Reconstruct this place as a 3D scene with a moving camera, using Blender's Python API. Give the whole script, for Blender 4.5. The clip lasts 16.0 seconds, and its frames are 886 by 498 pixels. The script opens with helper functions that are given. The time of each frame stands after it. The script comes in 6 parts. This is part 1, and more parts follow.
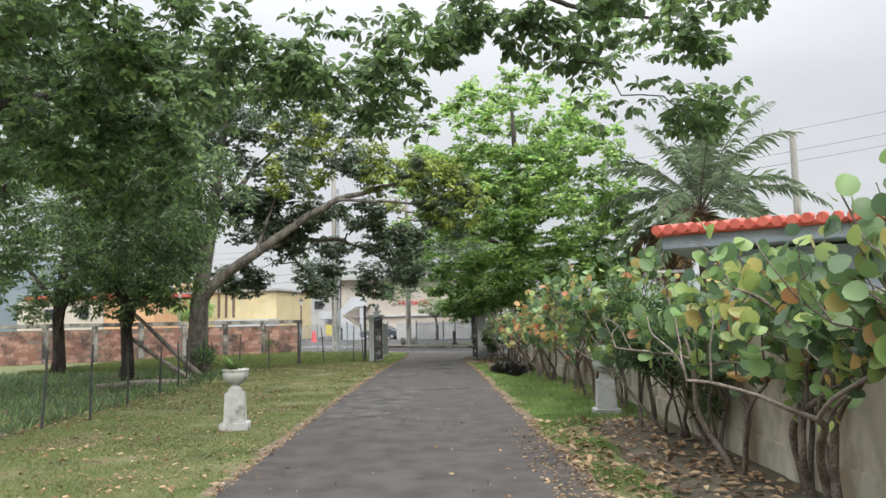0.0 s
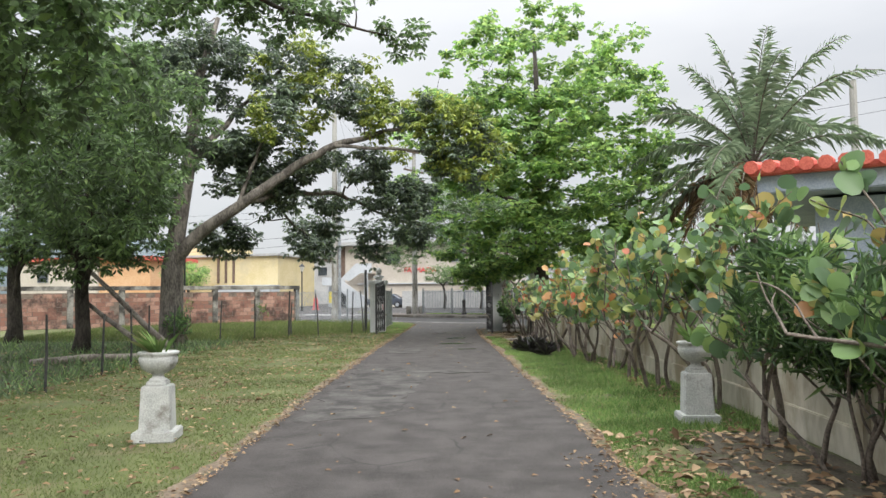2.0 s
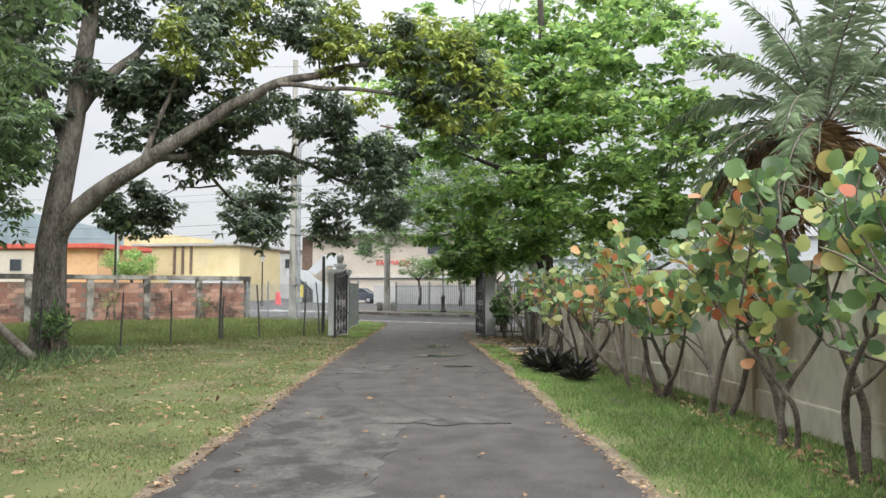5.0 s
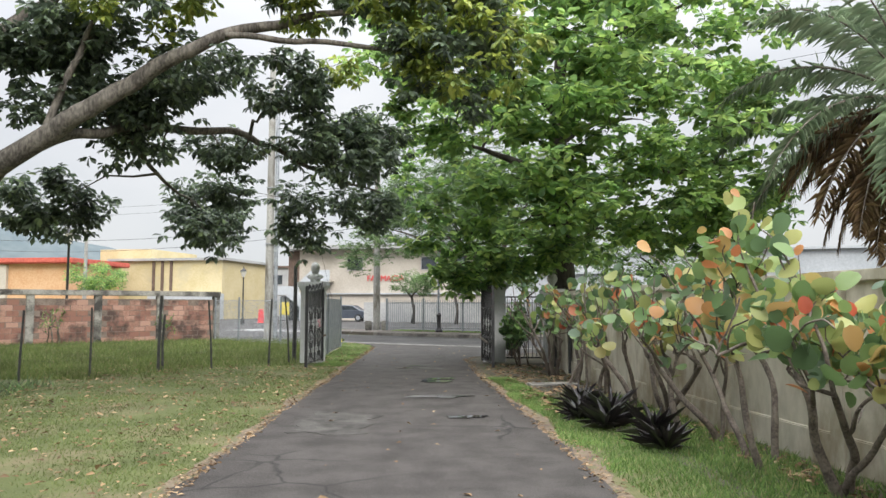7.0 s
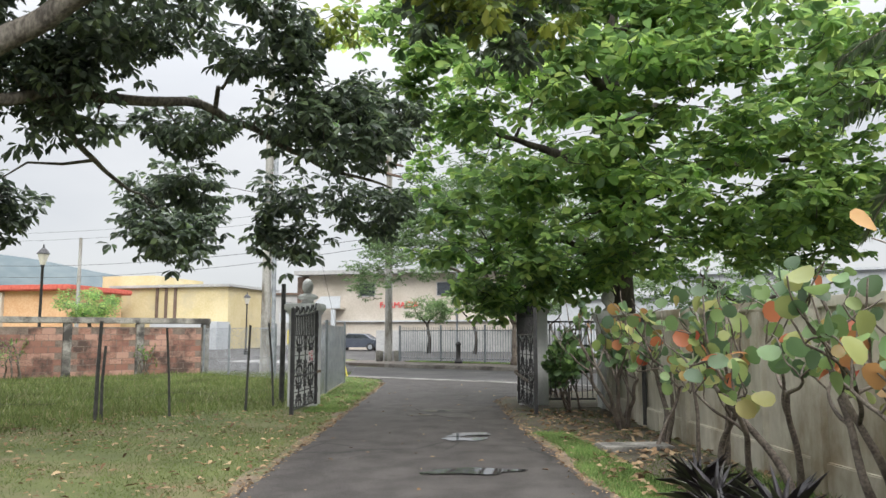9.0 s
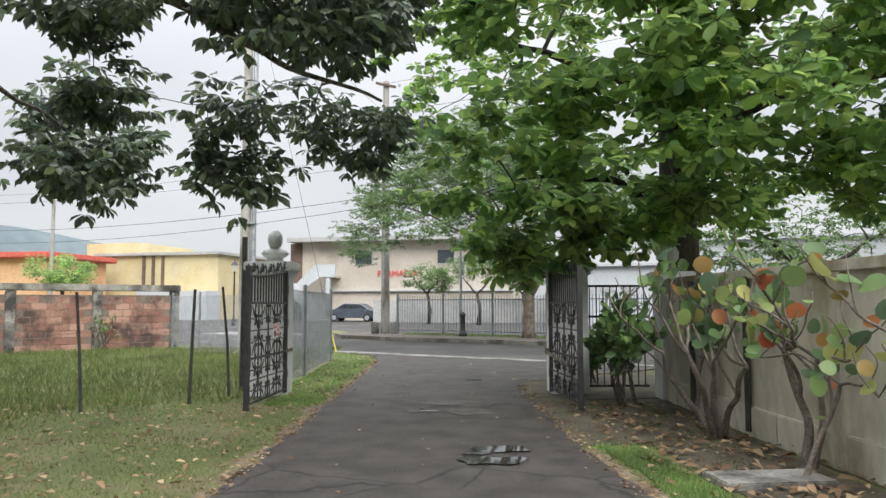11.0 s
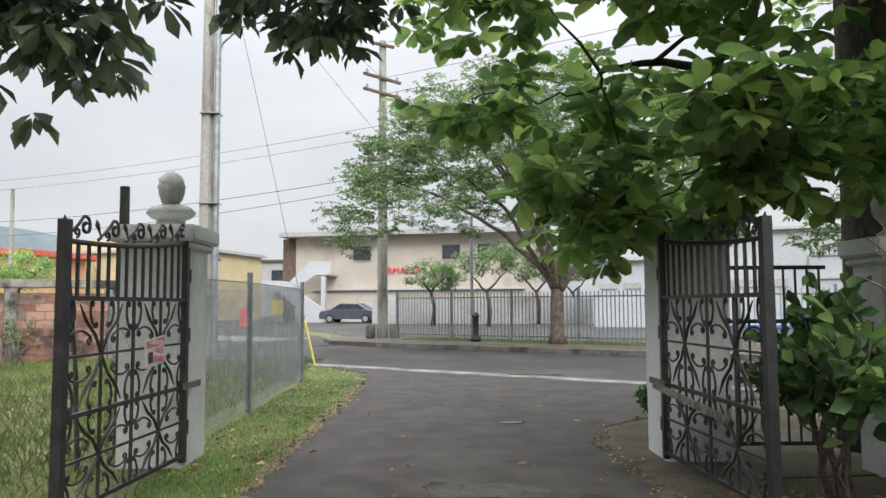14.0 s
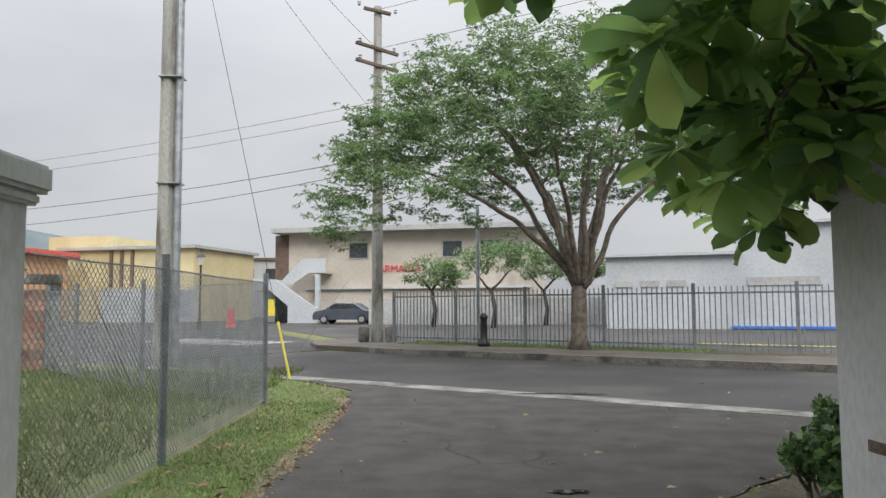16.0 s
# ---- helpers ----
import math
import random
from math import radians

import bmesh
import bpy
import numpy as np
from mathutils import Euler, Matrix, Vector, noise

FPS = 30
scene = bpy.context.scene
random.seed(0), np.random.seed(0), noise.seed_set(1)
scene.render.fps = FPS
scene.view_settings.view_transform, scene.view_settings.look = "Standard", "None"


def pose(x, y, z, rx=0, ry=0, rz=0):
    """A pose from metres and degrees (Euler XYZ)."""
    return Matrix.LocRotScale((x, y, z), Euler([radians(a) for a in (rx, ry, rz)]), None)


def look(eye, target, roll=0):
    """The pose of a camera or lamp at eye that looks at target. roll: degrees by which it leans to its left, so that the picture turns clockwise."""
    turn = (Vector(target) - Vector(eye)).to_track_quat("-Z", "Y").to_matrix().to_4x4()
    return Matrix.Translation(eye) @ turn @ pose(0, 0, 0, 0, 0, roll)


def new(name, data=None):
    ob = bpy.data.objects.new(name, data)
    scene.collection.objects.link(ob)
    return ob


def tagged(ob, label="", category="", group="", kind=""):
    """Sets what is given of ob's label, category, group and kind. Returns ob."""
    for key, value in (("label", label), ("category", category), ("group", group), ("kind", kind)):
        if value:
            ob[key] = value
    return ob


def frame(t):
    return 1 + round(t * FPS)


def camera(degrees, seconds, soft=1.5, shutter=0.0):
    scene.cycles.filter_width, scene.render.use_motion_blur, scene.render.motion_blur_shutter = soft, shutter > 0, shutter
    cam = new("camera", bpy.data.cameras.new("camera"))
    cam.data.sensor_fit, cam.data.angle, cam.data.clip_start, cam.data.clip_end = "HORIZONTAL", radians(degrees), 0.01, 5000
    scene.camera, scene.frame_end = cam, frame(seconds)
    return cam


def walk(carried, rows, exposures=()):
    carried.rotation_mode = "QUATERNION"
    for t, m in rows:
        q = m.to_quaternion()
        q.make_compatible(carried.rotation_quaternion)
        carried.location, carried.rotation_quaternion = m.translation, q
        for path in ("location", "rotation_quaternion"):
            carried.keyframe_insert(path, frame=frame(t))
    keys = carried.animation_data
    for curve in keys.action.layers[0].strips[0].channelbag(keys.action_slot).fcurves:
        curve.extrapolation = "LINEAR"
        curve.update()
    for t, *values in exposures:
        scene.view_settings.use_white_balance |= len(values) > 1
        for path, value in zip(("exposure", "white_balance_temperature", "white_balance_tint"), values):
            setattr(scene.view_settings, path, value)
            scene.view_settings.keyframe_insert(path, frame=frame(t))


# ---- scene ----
cam = camera(61.7, 16.0)
METRES, EYE, TILT, LEAN, TURN = 29.0, 1.51, 1.25, 0.0, 0.0
ROWS = [
    (0.0, 0.0, 0.0, 0.0, 0.11, 4.53, 1.33),
    (0.5, -0.0011, 0.031, -0.0011, 0.38, 3.99, 1.41),
    (1.0, -0.002, 0.0634, -0.0023, 0.65, 3.2, 1.26),
    (1.5, -0.0036, 0.0958, -0.003, 0.31, 2.44, 0.92),
    (2.0, -0.0058, 0.1279, -0.004, 0.61, 2.14, 0.61),
    (2.5, -0.0071, 0.1612, -0.0053, 0.98, 1.95, 0.53),
    (3.0, -0.0093, 0.1947, -0.0064, 0.07, 1.85, 0.3),
    (3.5, -0.0103, 0.2288, -0.0074, -0.23, 1.88, 0.04),
    (4.0, -0.0112, 0.2631, -0.0083, -0.32, 1.95, -0.05),
    (4.5, -0.0121, 0.297, -0.0095, -0.93, 1.8, -0.15),
    (7.0, -0.0133, 0.4727, -0.0145, -1.91, 3.15, -0.13),
    (7.5, -0.0136, 0.5074, -0.0154, -1.93, 4.66, -0.03),
    (8.0, -0.0146, 0.5409, -0.016, -2.11, 5.29, -0.1),
    (8.5, -0.015, 0.5728, -0.0165, -1.17, 5.4, 0.0),
    (9.0, -0.016, 0.604, -0.0178, -0.77, 5.31, 0.1),
    (11.5, -0.0201, 0.7538, -0.0228, -0.91, 2.82, 0.03),
    (12.0, -0.0209, 0.7841, -0.0237, -1.31, 2.81, 0.04),
    (12.5, -0.0215, 0.8129, -0.0241, -0.75, 3.1, 0.11),
    (13.0, -0.0223, 0.8401, -0.0248, -0.44, 2.7, 0.09),
    (13.5, -0.0228, 0.8671, -0.0257, -0.18, 2.52, 0.31),
    (14.0, -0.0234, 0.8931, -0.0264, -0.64, 3.05, 0.3),
    (14.5, -0.0243, 0.919, -0.0269, 0.05, 3.28, 0.19),
    (15.0, -0.0251, 0.9452, -0.0277, 0.71, 3.15, 0.25),
    (15.5, -0.0252, 0.9724, -0.0287, 0.37, 3.19, 0.44),
    (16.0, -0.0258, 0.9991, -0.0294, -0.68, 3.05, 0.29),
]
walk(cam, [(t, pose(0, 0, EYE, TILT, LEAN, TURN) @ pose(METRES * x, METRES * y, METRES * z, 90 + pitch, roll, yaw)) for t, x, y, z, yaw, pitch, roll in ROWS], [(0.0, 0.6), (4.0, 0.75), (9.0, 0.72), (13.5, 0.7), (14.5, 0.62), (15.3, 0.5), (16.0, 0.36)])

# ---------------------------------------------------------------- light
world = bpy.data.worlds.new("overcast_sky")
scene.world = world
world.use_nodes = True
wn, wl = world.node_tree.nodes, world.node_tree.links
wn.clear()
SUN_EL, SUN_AZ = radians(36), radians(160)
sky = wn.new("ShaderNodeTexSky")
sky.sky_type = "NISHITA"
sky.sun_disc = False
sky.sun_elevation, sky.sun_rotation = SUN_EL, SUN_AZ
sky_dim = wn.new("ShaderNodeMixRGB")
sky_dim.blend_type = "MULTIPLY"
sky_dim.inputs[0].default_value = 1.0
sky_dim.inputs[2].default_value = (0.1, 0.1, 0.1, 1)
wcoord = wn.new("ShaderNodeTexCoord")
wmap = wn.new("ShaderNodeMapping")
wmap.inputs["Scale"].default_value = (1.0, 1.0, 2.6)
wnoise = wn.new("ShaderNodeTexNoise")
wnoise.inputs["Scale"].default_value = 2.1
wnoise.inputs["Detail"].default_value = 6
wramp = wn.new("ShaderNodeValToRGB")
wramp.color_ramp.elements[0].position = 0.3
wramp.color_ramp.elements[0].color = (0.66, 0.68, 0.72, 1)
wramp.color_ramp.elements[1].position = 0.72
wramp.color_ramp.elements[1].color = (0.86, 0.865, 0.875, 1)
# an overcast sky is several times brighter overhead than at the horizon
wsep = wn.new("ShaderNodeSeparateXYZ")
wclamp = wn.new("ShaderNodeClamp")
wpow = wn.new("ShaderNodeMath")
wpow.operation = "POWER"
wpow.inputs[1].default_value = 3.0
wgain = wn.new("ShaderNodeMath")
wgain.operation = "MULTIPLY_ADD"
wgain.inputs[1].default_value, wgain.inputs[2].default_value = 5.2, 0.6
wscale = wn.new("ShaderNodeVectorMath")
wscale.operation = "SCALE"
wl.new(wcoord.outputs["Generated"], wsep.inputs[0])
wl.new(wsep.outputs["Z"], wclamp.inputs[0])
wl.new(wclamp.outputs[0], wpow.inputs[0])
wl.new(wpow.outputs[0], wgain.inputs[0])
wl.new(wramp.outputs[0], wscale.inputs[0])
wl.new(wgain.outputs[0], wscale.inputs["Scale"])
wmix = wn.new("ShaderNodeMixRGB")
wmix.inputs[0].default_value = 0.93
wbg = wn.new("ShaderNodeBackground")
wbg.inputs[1].default_value = 1.0
wout = wn.new("ShaderNodeOutputWorld")
wl.new(sky.outputs[0], sky_dim.inputs[1])
wl.new(wcoord.outputs["Generated"], wmap.inputs[0])
wl.new(wmap.outputs[0], wnoise.inputs["Vector"])
wl.new(wnoise.outputs["Fac"], wramp.inputs[0])
wl.new(sky_dim.outputs[0], wmix.inputs[1])
wl.new(wscale.outputs[0], wmix.inputs[2])
wl.new(wmix.outputs[0], wbg.inputs[0])
wl.new(wbg.outputs[0], wout.inputs[0])
sun = new("sun", bpy.data.lights.new("sun", "SUN"))
sun.data.energy, sun.data.angle, sun.data.color = 1.5, radians(25), (1.0, 0.97, 0.92)
sun.matrix_world = look((9, -14.7, 19.1), (0, 10, 0))

# ---------------------------------------------------------------- materials
def material(name, dark, light, scale=3.0, fine=40.0, rough=0.8, bump=0.3, metal=0.0, spot=None, spot_scale=1.2, spot_amount=0.5, stretch=(1, 1, 1), island=0.0, spec=0.5, each=0.0, cracks=False):
    """Two noises between a dark and a light colour, blotches of a third, and fine relief."""
    m = bpy.data.materials.new(name)
    m.use_nodes = True
    nt = m.node_tree
    nodes, links = nt.nodes, nt.links
    b = nodes["Principled BSDF"]
    geo = nodes.new("ShaderNodeNewGeometry")
    mp = nodes.new("ShaderNodeMapping")
    mp.inputs["Scale"].default_value = stretch
    links.new(geo.outputs["Position"], mp.inputs[0])
    n1, n2 = nodes.new("ShaderNodeTexNoise"), nodes.new("ShaderNodeTexNoise")
    n1.inputs["Scale"].default_value, n1.inputs["Detail"].default_value = scale, 5
    n2.inputs["Scale"].default_value, n2.inputs["Detail"].default_value = fine, 4
    for n in (n1, n2):
        links.new(mp.outputs[0], n.inputs["Vector"])
    mid = nodes.new("ShaderNodeMath")
    mid.operation = "MULTIPLY_ADD"
    mid.inputs[1].default_value = 0.5
    half = nodes.new("ShaderNodeMath")
    half.operation = "MULTIPLY"
    half.inputs[1].default_value = 0.5
    links.new(n1.outputs["Fac"], half.inputs[0])
    links.new(n2.outputs["Fac"], mid.inputs[0])
    links.new(half.outputs[0], mid.inputs[2])
    fac = mid.outputs[0]
    if each:
        info = nodes.new("ShaderNodeObjectInfo")
        a = nodes.new("ShaderNodeMath")
        a.operation = "MULTIPLY_ADD"
        a.inputs[1].default_value = each
        links.new(info.outputs["Random"], a.inputs[0])
        links.new(fac, a.inputs[2])
        s = nodes.new("ShaderNodeMath")
        s.operation = "SUBTRACT"
        s.inputs[1].default_value = each / 2
        links.new(a.outputs[0], s.inputs[0])
        fac = s.outputs[0]
    ramp = nodes.new("ShaderNodeValToRGB")
    ramp.color_ramp.elements[0].position, ramp.color_ramp.elements[1].position = 0.4, 0.6
    ramp.color_ramp.elements[0].color, ramp.color_ramp.elements[1].color = (*dark, 1), (*light, 1)
    links.new(fac, ramp.inputs[0])
    col = ramp.outputs[0]
    if spot:
        n3 = nodes.new("ShaderNodeTexNoise")
        n3.inputs["Scale"].default_value, n3.inputs["Detail"].default_value = spot_scale, 7
        n3.inputs["Roughness"].default_value = 0.65
        links.new(mp.outputs[0], n3.inputs["Vector"])
        r3 = nodes.new("ShaderNodeValToRGB")
        c = 0.72 - 0.3 * spot_amount
        r3.color_ramp.elements[0].position, r3.color_ramp.elements[1].position = c - 0.07, c + 0.07
        links.new(n3.outputs["Fac"], r3.inputs[0])
        mx = nodes.new("ShaderNodeMixRGB")
        links.new(r3.outputs[0], mx.inputs[0])
        links.new(col, mx.inputs[1])
        mx.inputs[2].default_value = (*spot, 1)
        col = mx.outputs[0]
    if cracks:
        vo = nodes.new("ShaderNodeTexVoronoi")
        vo.feature = "DISTANCE_TO_EDGE"
        vo.inputs["Scale"].default_value = 1.15
        wob = nodes.new("ShaderNodeMixRGB")
        wob.inputs[0].default_value = 0.22
        links.new(geo.outputs["Position"], wob.inputs[1])
        n4 = nodes.new("ShaderNodeTexNoise")
        n4.inputs["Scale"].default_value, n4.inputs["Detail"].default_value = 2.2, 5
        links.new(geo.outputs["Position"], n4.inputs["Vector"])
        links.new(n4.outputs["Color"], wob.inputs[2])
        links.new(wob.outputs[0], vo.inputs["Vector"])
        near = nodes.new("ShaderNodeMapRange")
        near.inputs[1].default_value, near.inputs[2].default_value = 0.005, 0.02
        near.inputs[3].default_value, near.inputs[4].default_value = 0.75, 0.0
        links.new(vo.outputs["Distance"], near.inputs[0])
        n5 = nodes.new("ShaderNodeTexNoise")
        n5.inputs["Scale"].default_value = 0.35
        links.new(geo.outputs["Position"], n5.inputs["Vector"])
        where = nodes.new("ShaderNodeMapRange")
        where.inputs[1].default_value, where.inputs[2].default_value = 0.53, 0.61
        links.new(n5.outputs["Fac"], where.inputs[0])
        both = nodes.new("ShaderNodeMath")
        both.operation = "MULTIPLY"
        links.new(near.outputs[0], both.inputs[0])
        links.new(where.outputs[0], both.inputs[1])
        cm = nodes.new("ShaderNodeMixRGB")
        links.new(both.outputs[0], cm.inputs[0])
        links.new(col, cm.inputs[1])
        cm.inputs[2].default_value = (0.018, 0.017, 0.017, 1)
        col = cm.outputs[0]
    links.new(col, b.inputs["Base Color"])
    b.inputs["Roughness"].default_value = rough
    b.inputs["Metallic"].default_value = metal
    b.inputs["Specular IOR Level"].default_value = spec
    if bump:
        bp = nodes.new("ShaderNodeBump")
        bp.inputs["Strength"].default_value = bump
        bp.inputs["Distance"].default_value = 0.02
        links.new(fac, bp.inputs["Height"])
        links.new(bp.outputs[0], b.inputs["Normal"])
    return m


def leaf_material(name, stops, rough=0.45, through_light=0.3, spec=0.4):
    """Leaves that differ one from another along a ramp of colours; light shines through them."""
    m = bpy.data.materials.new(name)
    m.use_nodes = True
    nodes, links = m.node_tree.nodes, m.node_tree.links
    b = nodes["Principled BSDF"]
    geo = nodes.new("ShaderNodeNewGeometry")
    ramp = nodes.new("ShaderNodeValToRGB")
    els = ramp.color_ramp.elements
    while len(els) < len(stops):
        els.new(0.5)
    for e, (p, c) in zip(els, stops):
        e.position, e.color = p, (*c, 1)
    links.new(geo.outputs["Random Per Island"], ramp.inputs[0])
    nz = nodes.new("ShaderNodeTexNoise")
    nz.inputs["Scale"].default_value = 0.9
    links.new(geo.outputs["Position"], nz.inputs["Vector"])
    hs = nodes.new("ShaderNodeHueSaturation")
    mr = nodes.new("ShaderNodeMapRange")
    mr.inputs[1].default_value, mr.inputs[2].default_value = 0.35, 0.65
    mr.inputs[3].default_value, mr.inputs[4].default_value = 0.75, 1.3
    links.new(nz.outputs["Fac"], mr.inputs[0])
    links.new(mr.outputs[0], hs.inputs["Value"])
    links.new(ramp.outputs[0], hs.inputs["Color"])
    links.new(hs.outputs[0], b.inputs["Base Color"])
    b.inputs["Roughness"].default_value = rough
    b.inputs["Specular IOR Level"].default_value = spec
    tr = nodes.new("ShaderNodeBsdfTranslucent")
    links.new(hs.outputs[0], tr.inputs[0])
    mx = nodes.new("ShaderNodeMixShader")
    mx.inputs[0].default_value = through_light
    links.new(b.outputs[0], mx.inputs[1])
    links.new(tr.outputs[0], mx.inputs[2])
    links.new(mx.outputs[0], nodes["Material Output"].inputs[0])
    return m


M_LAWN = material("lawn", (0.064, 0.08, 0.024), (0.116, 0.132, 0.0416), 1.3, 60, 0.95, 0.6, spot=(0.152, 0.128, 0.068), spot_scale=0.8, spot_amount=0.5)
M_ASPHALT = material("old_asphalt", (0.0386, 0.0346, 0.0324), (0.0773, 0.0699, 0.0655), 2.6, 60, 0.75, 0.7, spot=(0.0781, 0.0707, 0.0662), spot_scale=0.9, spot_amount=0.35, spec=0.2, cracks=True)
M_STREET = material("wet_street_asphalt", (0.0262, 0.0246, 0.0246), (0.0574, 0.0541, 0.0525), 0.5, 45, 0.7, 0.25, spot=(0.0779, 0.0722, 0.0672), spot_scale=0.35, spot_amount=0.4, spec=0.25)
M_PATCH = material("pale_worn_asphalt", (0.0558, 0.0518, 0.0479), (0.108, 0.102, 0.0936), 3.5, 34, 0.8, 0.7, spot=(0.0394, 0.0361, 0.0341), spot_scale=2.0, spot_amount=0.66, spec=0.2, cracks=True)
M_KERB = material("old_kerb_concrete", (0.148, 0.14, 0.129), (0.281, 0.269, 0.246), 2, 30, 0.85, 0.4, spot=(0.078, 0.0741, 0.0663), spot_scale=1.5, spot_amount=0.6)
M_PAVE = material("pavement_concrete", (0.064, 0.0544, 0.0448), (0.128, 0.11, 0.0912), 1.2, 30, 0.85, 0.4, spot=(0.0768, 0.064, 0.0512), spot_scale=0.8, spot_amount=0.6)
M_BRICK = material("clay_block", (0.256, 0.128, 0.096), (0.416, 0.248, 0.192), 1.6, 25, 0.9, 0.5, spot=(0.08, 0.052, 0.044), spot_scale=1.1, spot_amount=0.55, each=0.5)
M_MORTAR = material("dark_mortar", (0.12, 0.09, 0.075), (0.24, 0.19, 0.16), 3, 30, 0.9, 0.5)
M_OLDCONC = material("weathered_concrete", (0.164, 0.156, 0.139), (0.344, 0.328, 0.295), 2, 30, 0.9, 0.5, spot=(0.0492, 0.0451, 0.041), spot_scale=1.3, spot_amount=0.65)
M_WALL = material("stained_cream_paint", (0.43, 0.404, 0.327), (0.568, 0.533, 0.447), 1.1, 9, 0.8, 0.08, spot=(0.258, 0.215, 0.146), spot_scale=0.8, spot_amount=0.58, stretch=(1, 1, 0.5))
M_PILLAR = material("white_pillar_paint", (0.528, 0.536, 0.536), (0.64, 0.648, 0.648), 1.5, 30, 0.7, 0.15, spot=(0.36, 0.352, 0.328), spot_scale=1.1, spot_amount=0.3, stretch=(1, 1, 0.5))
M_STONE = material("white_cast_stone", (0.328, 0.336, 0.32), (0.476, 0.48, 0.459), 5, 60, 0.85, 0.5, spot=(0.164, 0.156, 0.131), spot_scale=3.5, spot_amount=0.4)
M_IRON = material("black_iron_paint", (0.012, 0.012, 0.014), (0.035, 0.034, 0.036), 8, 90, 0.5, 0.2, spot=(0.05, 0.032, 0.022), spot_scale=6, spot_amount=0.1)
M_RUST = material("rusty_strap", (0.09, 0.06, 0.04), (0.2, 0.15, 0.11), 12, 80, 0.75, 0.4)
M_GALV = material("galvanised_steel", (0.22, 0.24, 0.26), (0.4, 0.42, 0.45), 5, 70, 0.5, 0.1, metal=0.5)
M_FENCE = material("grey_fence_paint", (0.126, 0.144, 0.158), (0.216, 0.239, 0.252), 5, 60, 0.55, 0.1)
M_POST = material("dark_fence_post", (0.02, 0.022, 0.022), (0.06, 0.058, 0.055), 7, 60, 0.75, 0.3)
M_POLE = material("concrete_pole", (0.256, 0.248, 0.232), (0.4, 0.392, 0.368), 1.2, 40, 0.85, 0.3, spot=(0.128, 0.112, 0.088), spot_scale=1.4, spot_amount=0.45, stretch=(1, 1, 0.3))
M_WIRE = material("black_cable", (0.015, 0.015, 0.016), (0.04, 0.04, 0.042), 5, 40, 0.6, 0)
M_BARK = material("grey_bark", (0.06, 0.052, 0.045), (0.2, 0.18, 0.155), 5, 26, 0.95, 1.0, stretch=(1, 1, 0.35))
M_BARKD = material("dark_bark", (0.022, 0.018, 0.015), (0.075, 0.063, 0.052), 5, 26, 0.95, 1.0, stretch=(1, 1, 0.35))
M_STEM = material("shrub_stem", (0.075, 0.06, 0.05), (0.21, 0.175, 0.145), 8, 50, 0.9, 0.6)
M_WOOD = material("dead_wood", (0.12, 0.1, 0.085), (0.3, 0.27, 0.23), 5, 40, 0.95, 0.8, stretch=(1, 1, 0.4))
M_ROOF = material("red_clay_roof", (0.4, 0.07, 0.05), (0.58, 0.14, 0.1), 4, 40, 0.7, 0.3)
M_BLUE = material("blue_grey_fascia", (0.2, 0.24, 0.3), (0.3, 0.34, 0.4), 2, 40, 0.6, 0.1)
M_YELLOW = material("yellow_render", (0.486, 0.403, 0.213), (0.578, 0.494, 0.304), 0.5, 8, 0.8, 0.1, spot=(0.456, 0.395, 0.258), spot_scale=0.3, spot_amount=0.4)
M_CREAM = material("cream_render", (0.441, 0.395, 0.334), (0.532, 0.486, 0.426), 0.4, 8, 0.8, 0.1, spot=(0.38, 0.342, 0.289), spot_scale=0.3, spot_amount=0.4)
M_ORANGE = material("orange_render", (0.547, 0.304, 0.152), (0.646, 0.418, 0.251), 0.5, 8, 0.8, 0.1)
M_WHITE = material("white_render", (0.38, 0.403, 0.426), (0.471, 0.494, 0.517), 0.4, 8, 0.8, 0.1, spot=(0.426, 0.433, 0.441), spot_scale=0.25, spot_amount=0.3)
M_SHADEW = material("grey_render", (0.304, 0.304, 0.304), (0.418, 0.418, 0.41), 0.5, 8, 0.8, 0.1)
M_GLASS = material("dark_window_glass", (0.02, 0.025, 0.03), (0.05, 0.06, 0.07), 1, 6, 0.12, 0.0)
M_BROWN = material("brown_eave", (0.09, 0.06, 0.045), (0.16, 0.11, 0.085), 2, 30, 0.8, 0.2)
M_RED = material("red_paint", (0.6, 0.04, 0.05), (0.75, 0.08, 0.08), 3, 30, 0.5, 0)
M_BLUEP = material("blue_paint", (0.03, 0.13, 0.55), (0.05, 0.2, 0.7), 3, 30, 0.5, 0)
M_YPAINT = material("yellow_paint", (0.6, 0.48, 0.04), (0.68, 0.576, 0.096), 3, 30, 0.6, 0)
M_ROADW = material("worn_white_paint", (0.3, 0.3, 0.292), (0.465, 0.465, 0.45), 2, 30, 0.75, 0.1, spot=(0.0975, 0.0975, 0.0975), spot_scale=3, spot_amount=0.5)
M_DIRT = material("dry_dirt_edge", (0.0935, 0.068, 0.0467), (0.212, 0.162, 0.115), 4, 30, 0.95, 0.8, spot=(0.102, 0.119, 0.0425), spot_scale=2.5, spot_amount=0.5)
M_KERBD = material("dark_wet_kerb", (0.09, 0.082, 0.073), (0.2, 0.185, 0.165), 2, 30, 0.85, 0.4, spot=(0.05, 0.045, 0.04), spot_scale=1.5, spot_amount=0.5)
M_SOIL = material("leaf_litter_soil", (0.051, 0.0425, 0.0306), (0.115, 0.0952, 0.0663), 3, 40, 0.95, 0.9, spot=(0.0638, 0.0765, 0.0298), spot_scale=6, spot_amount=0.4)
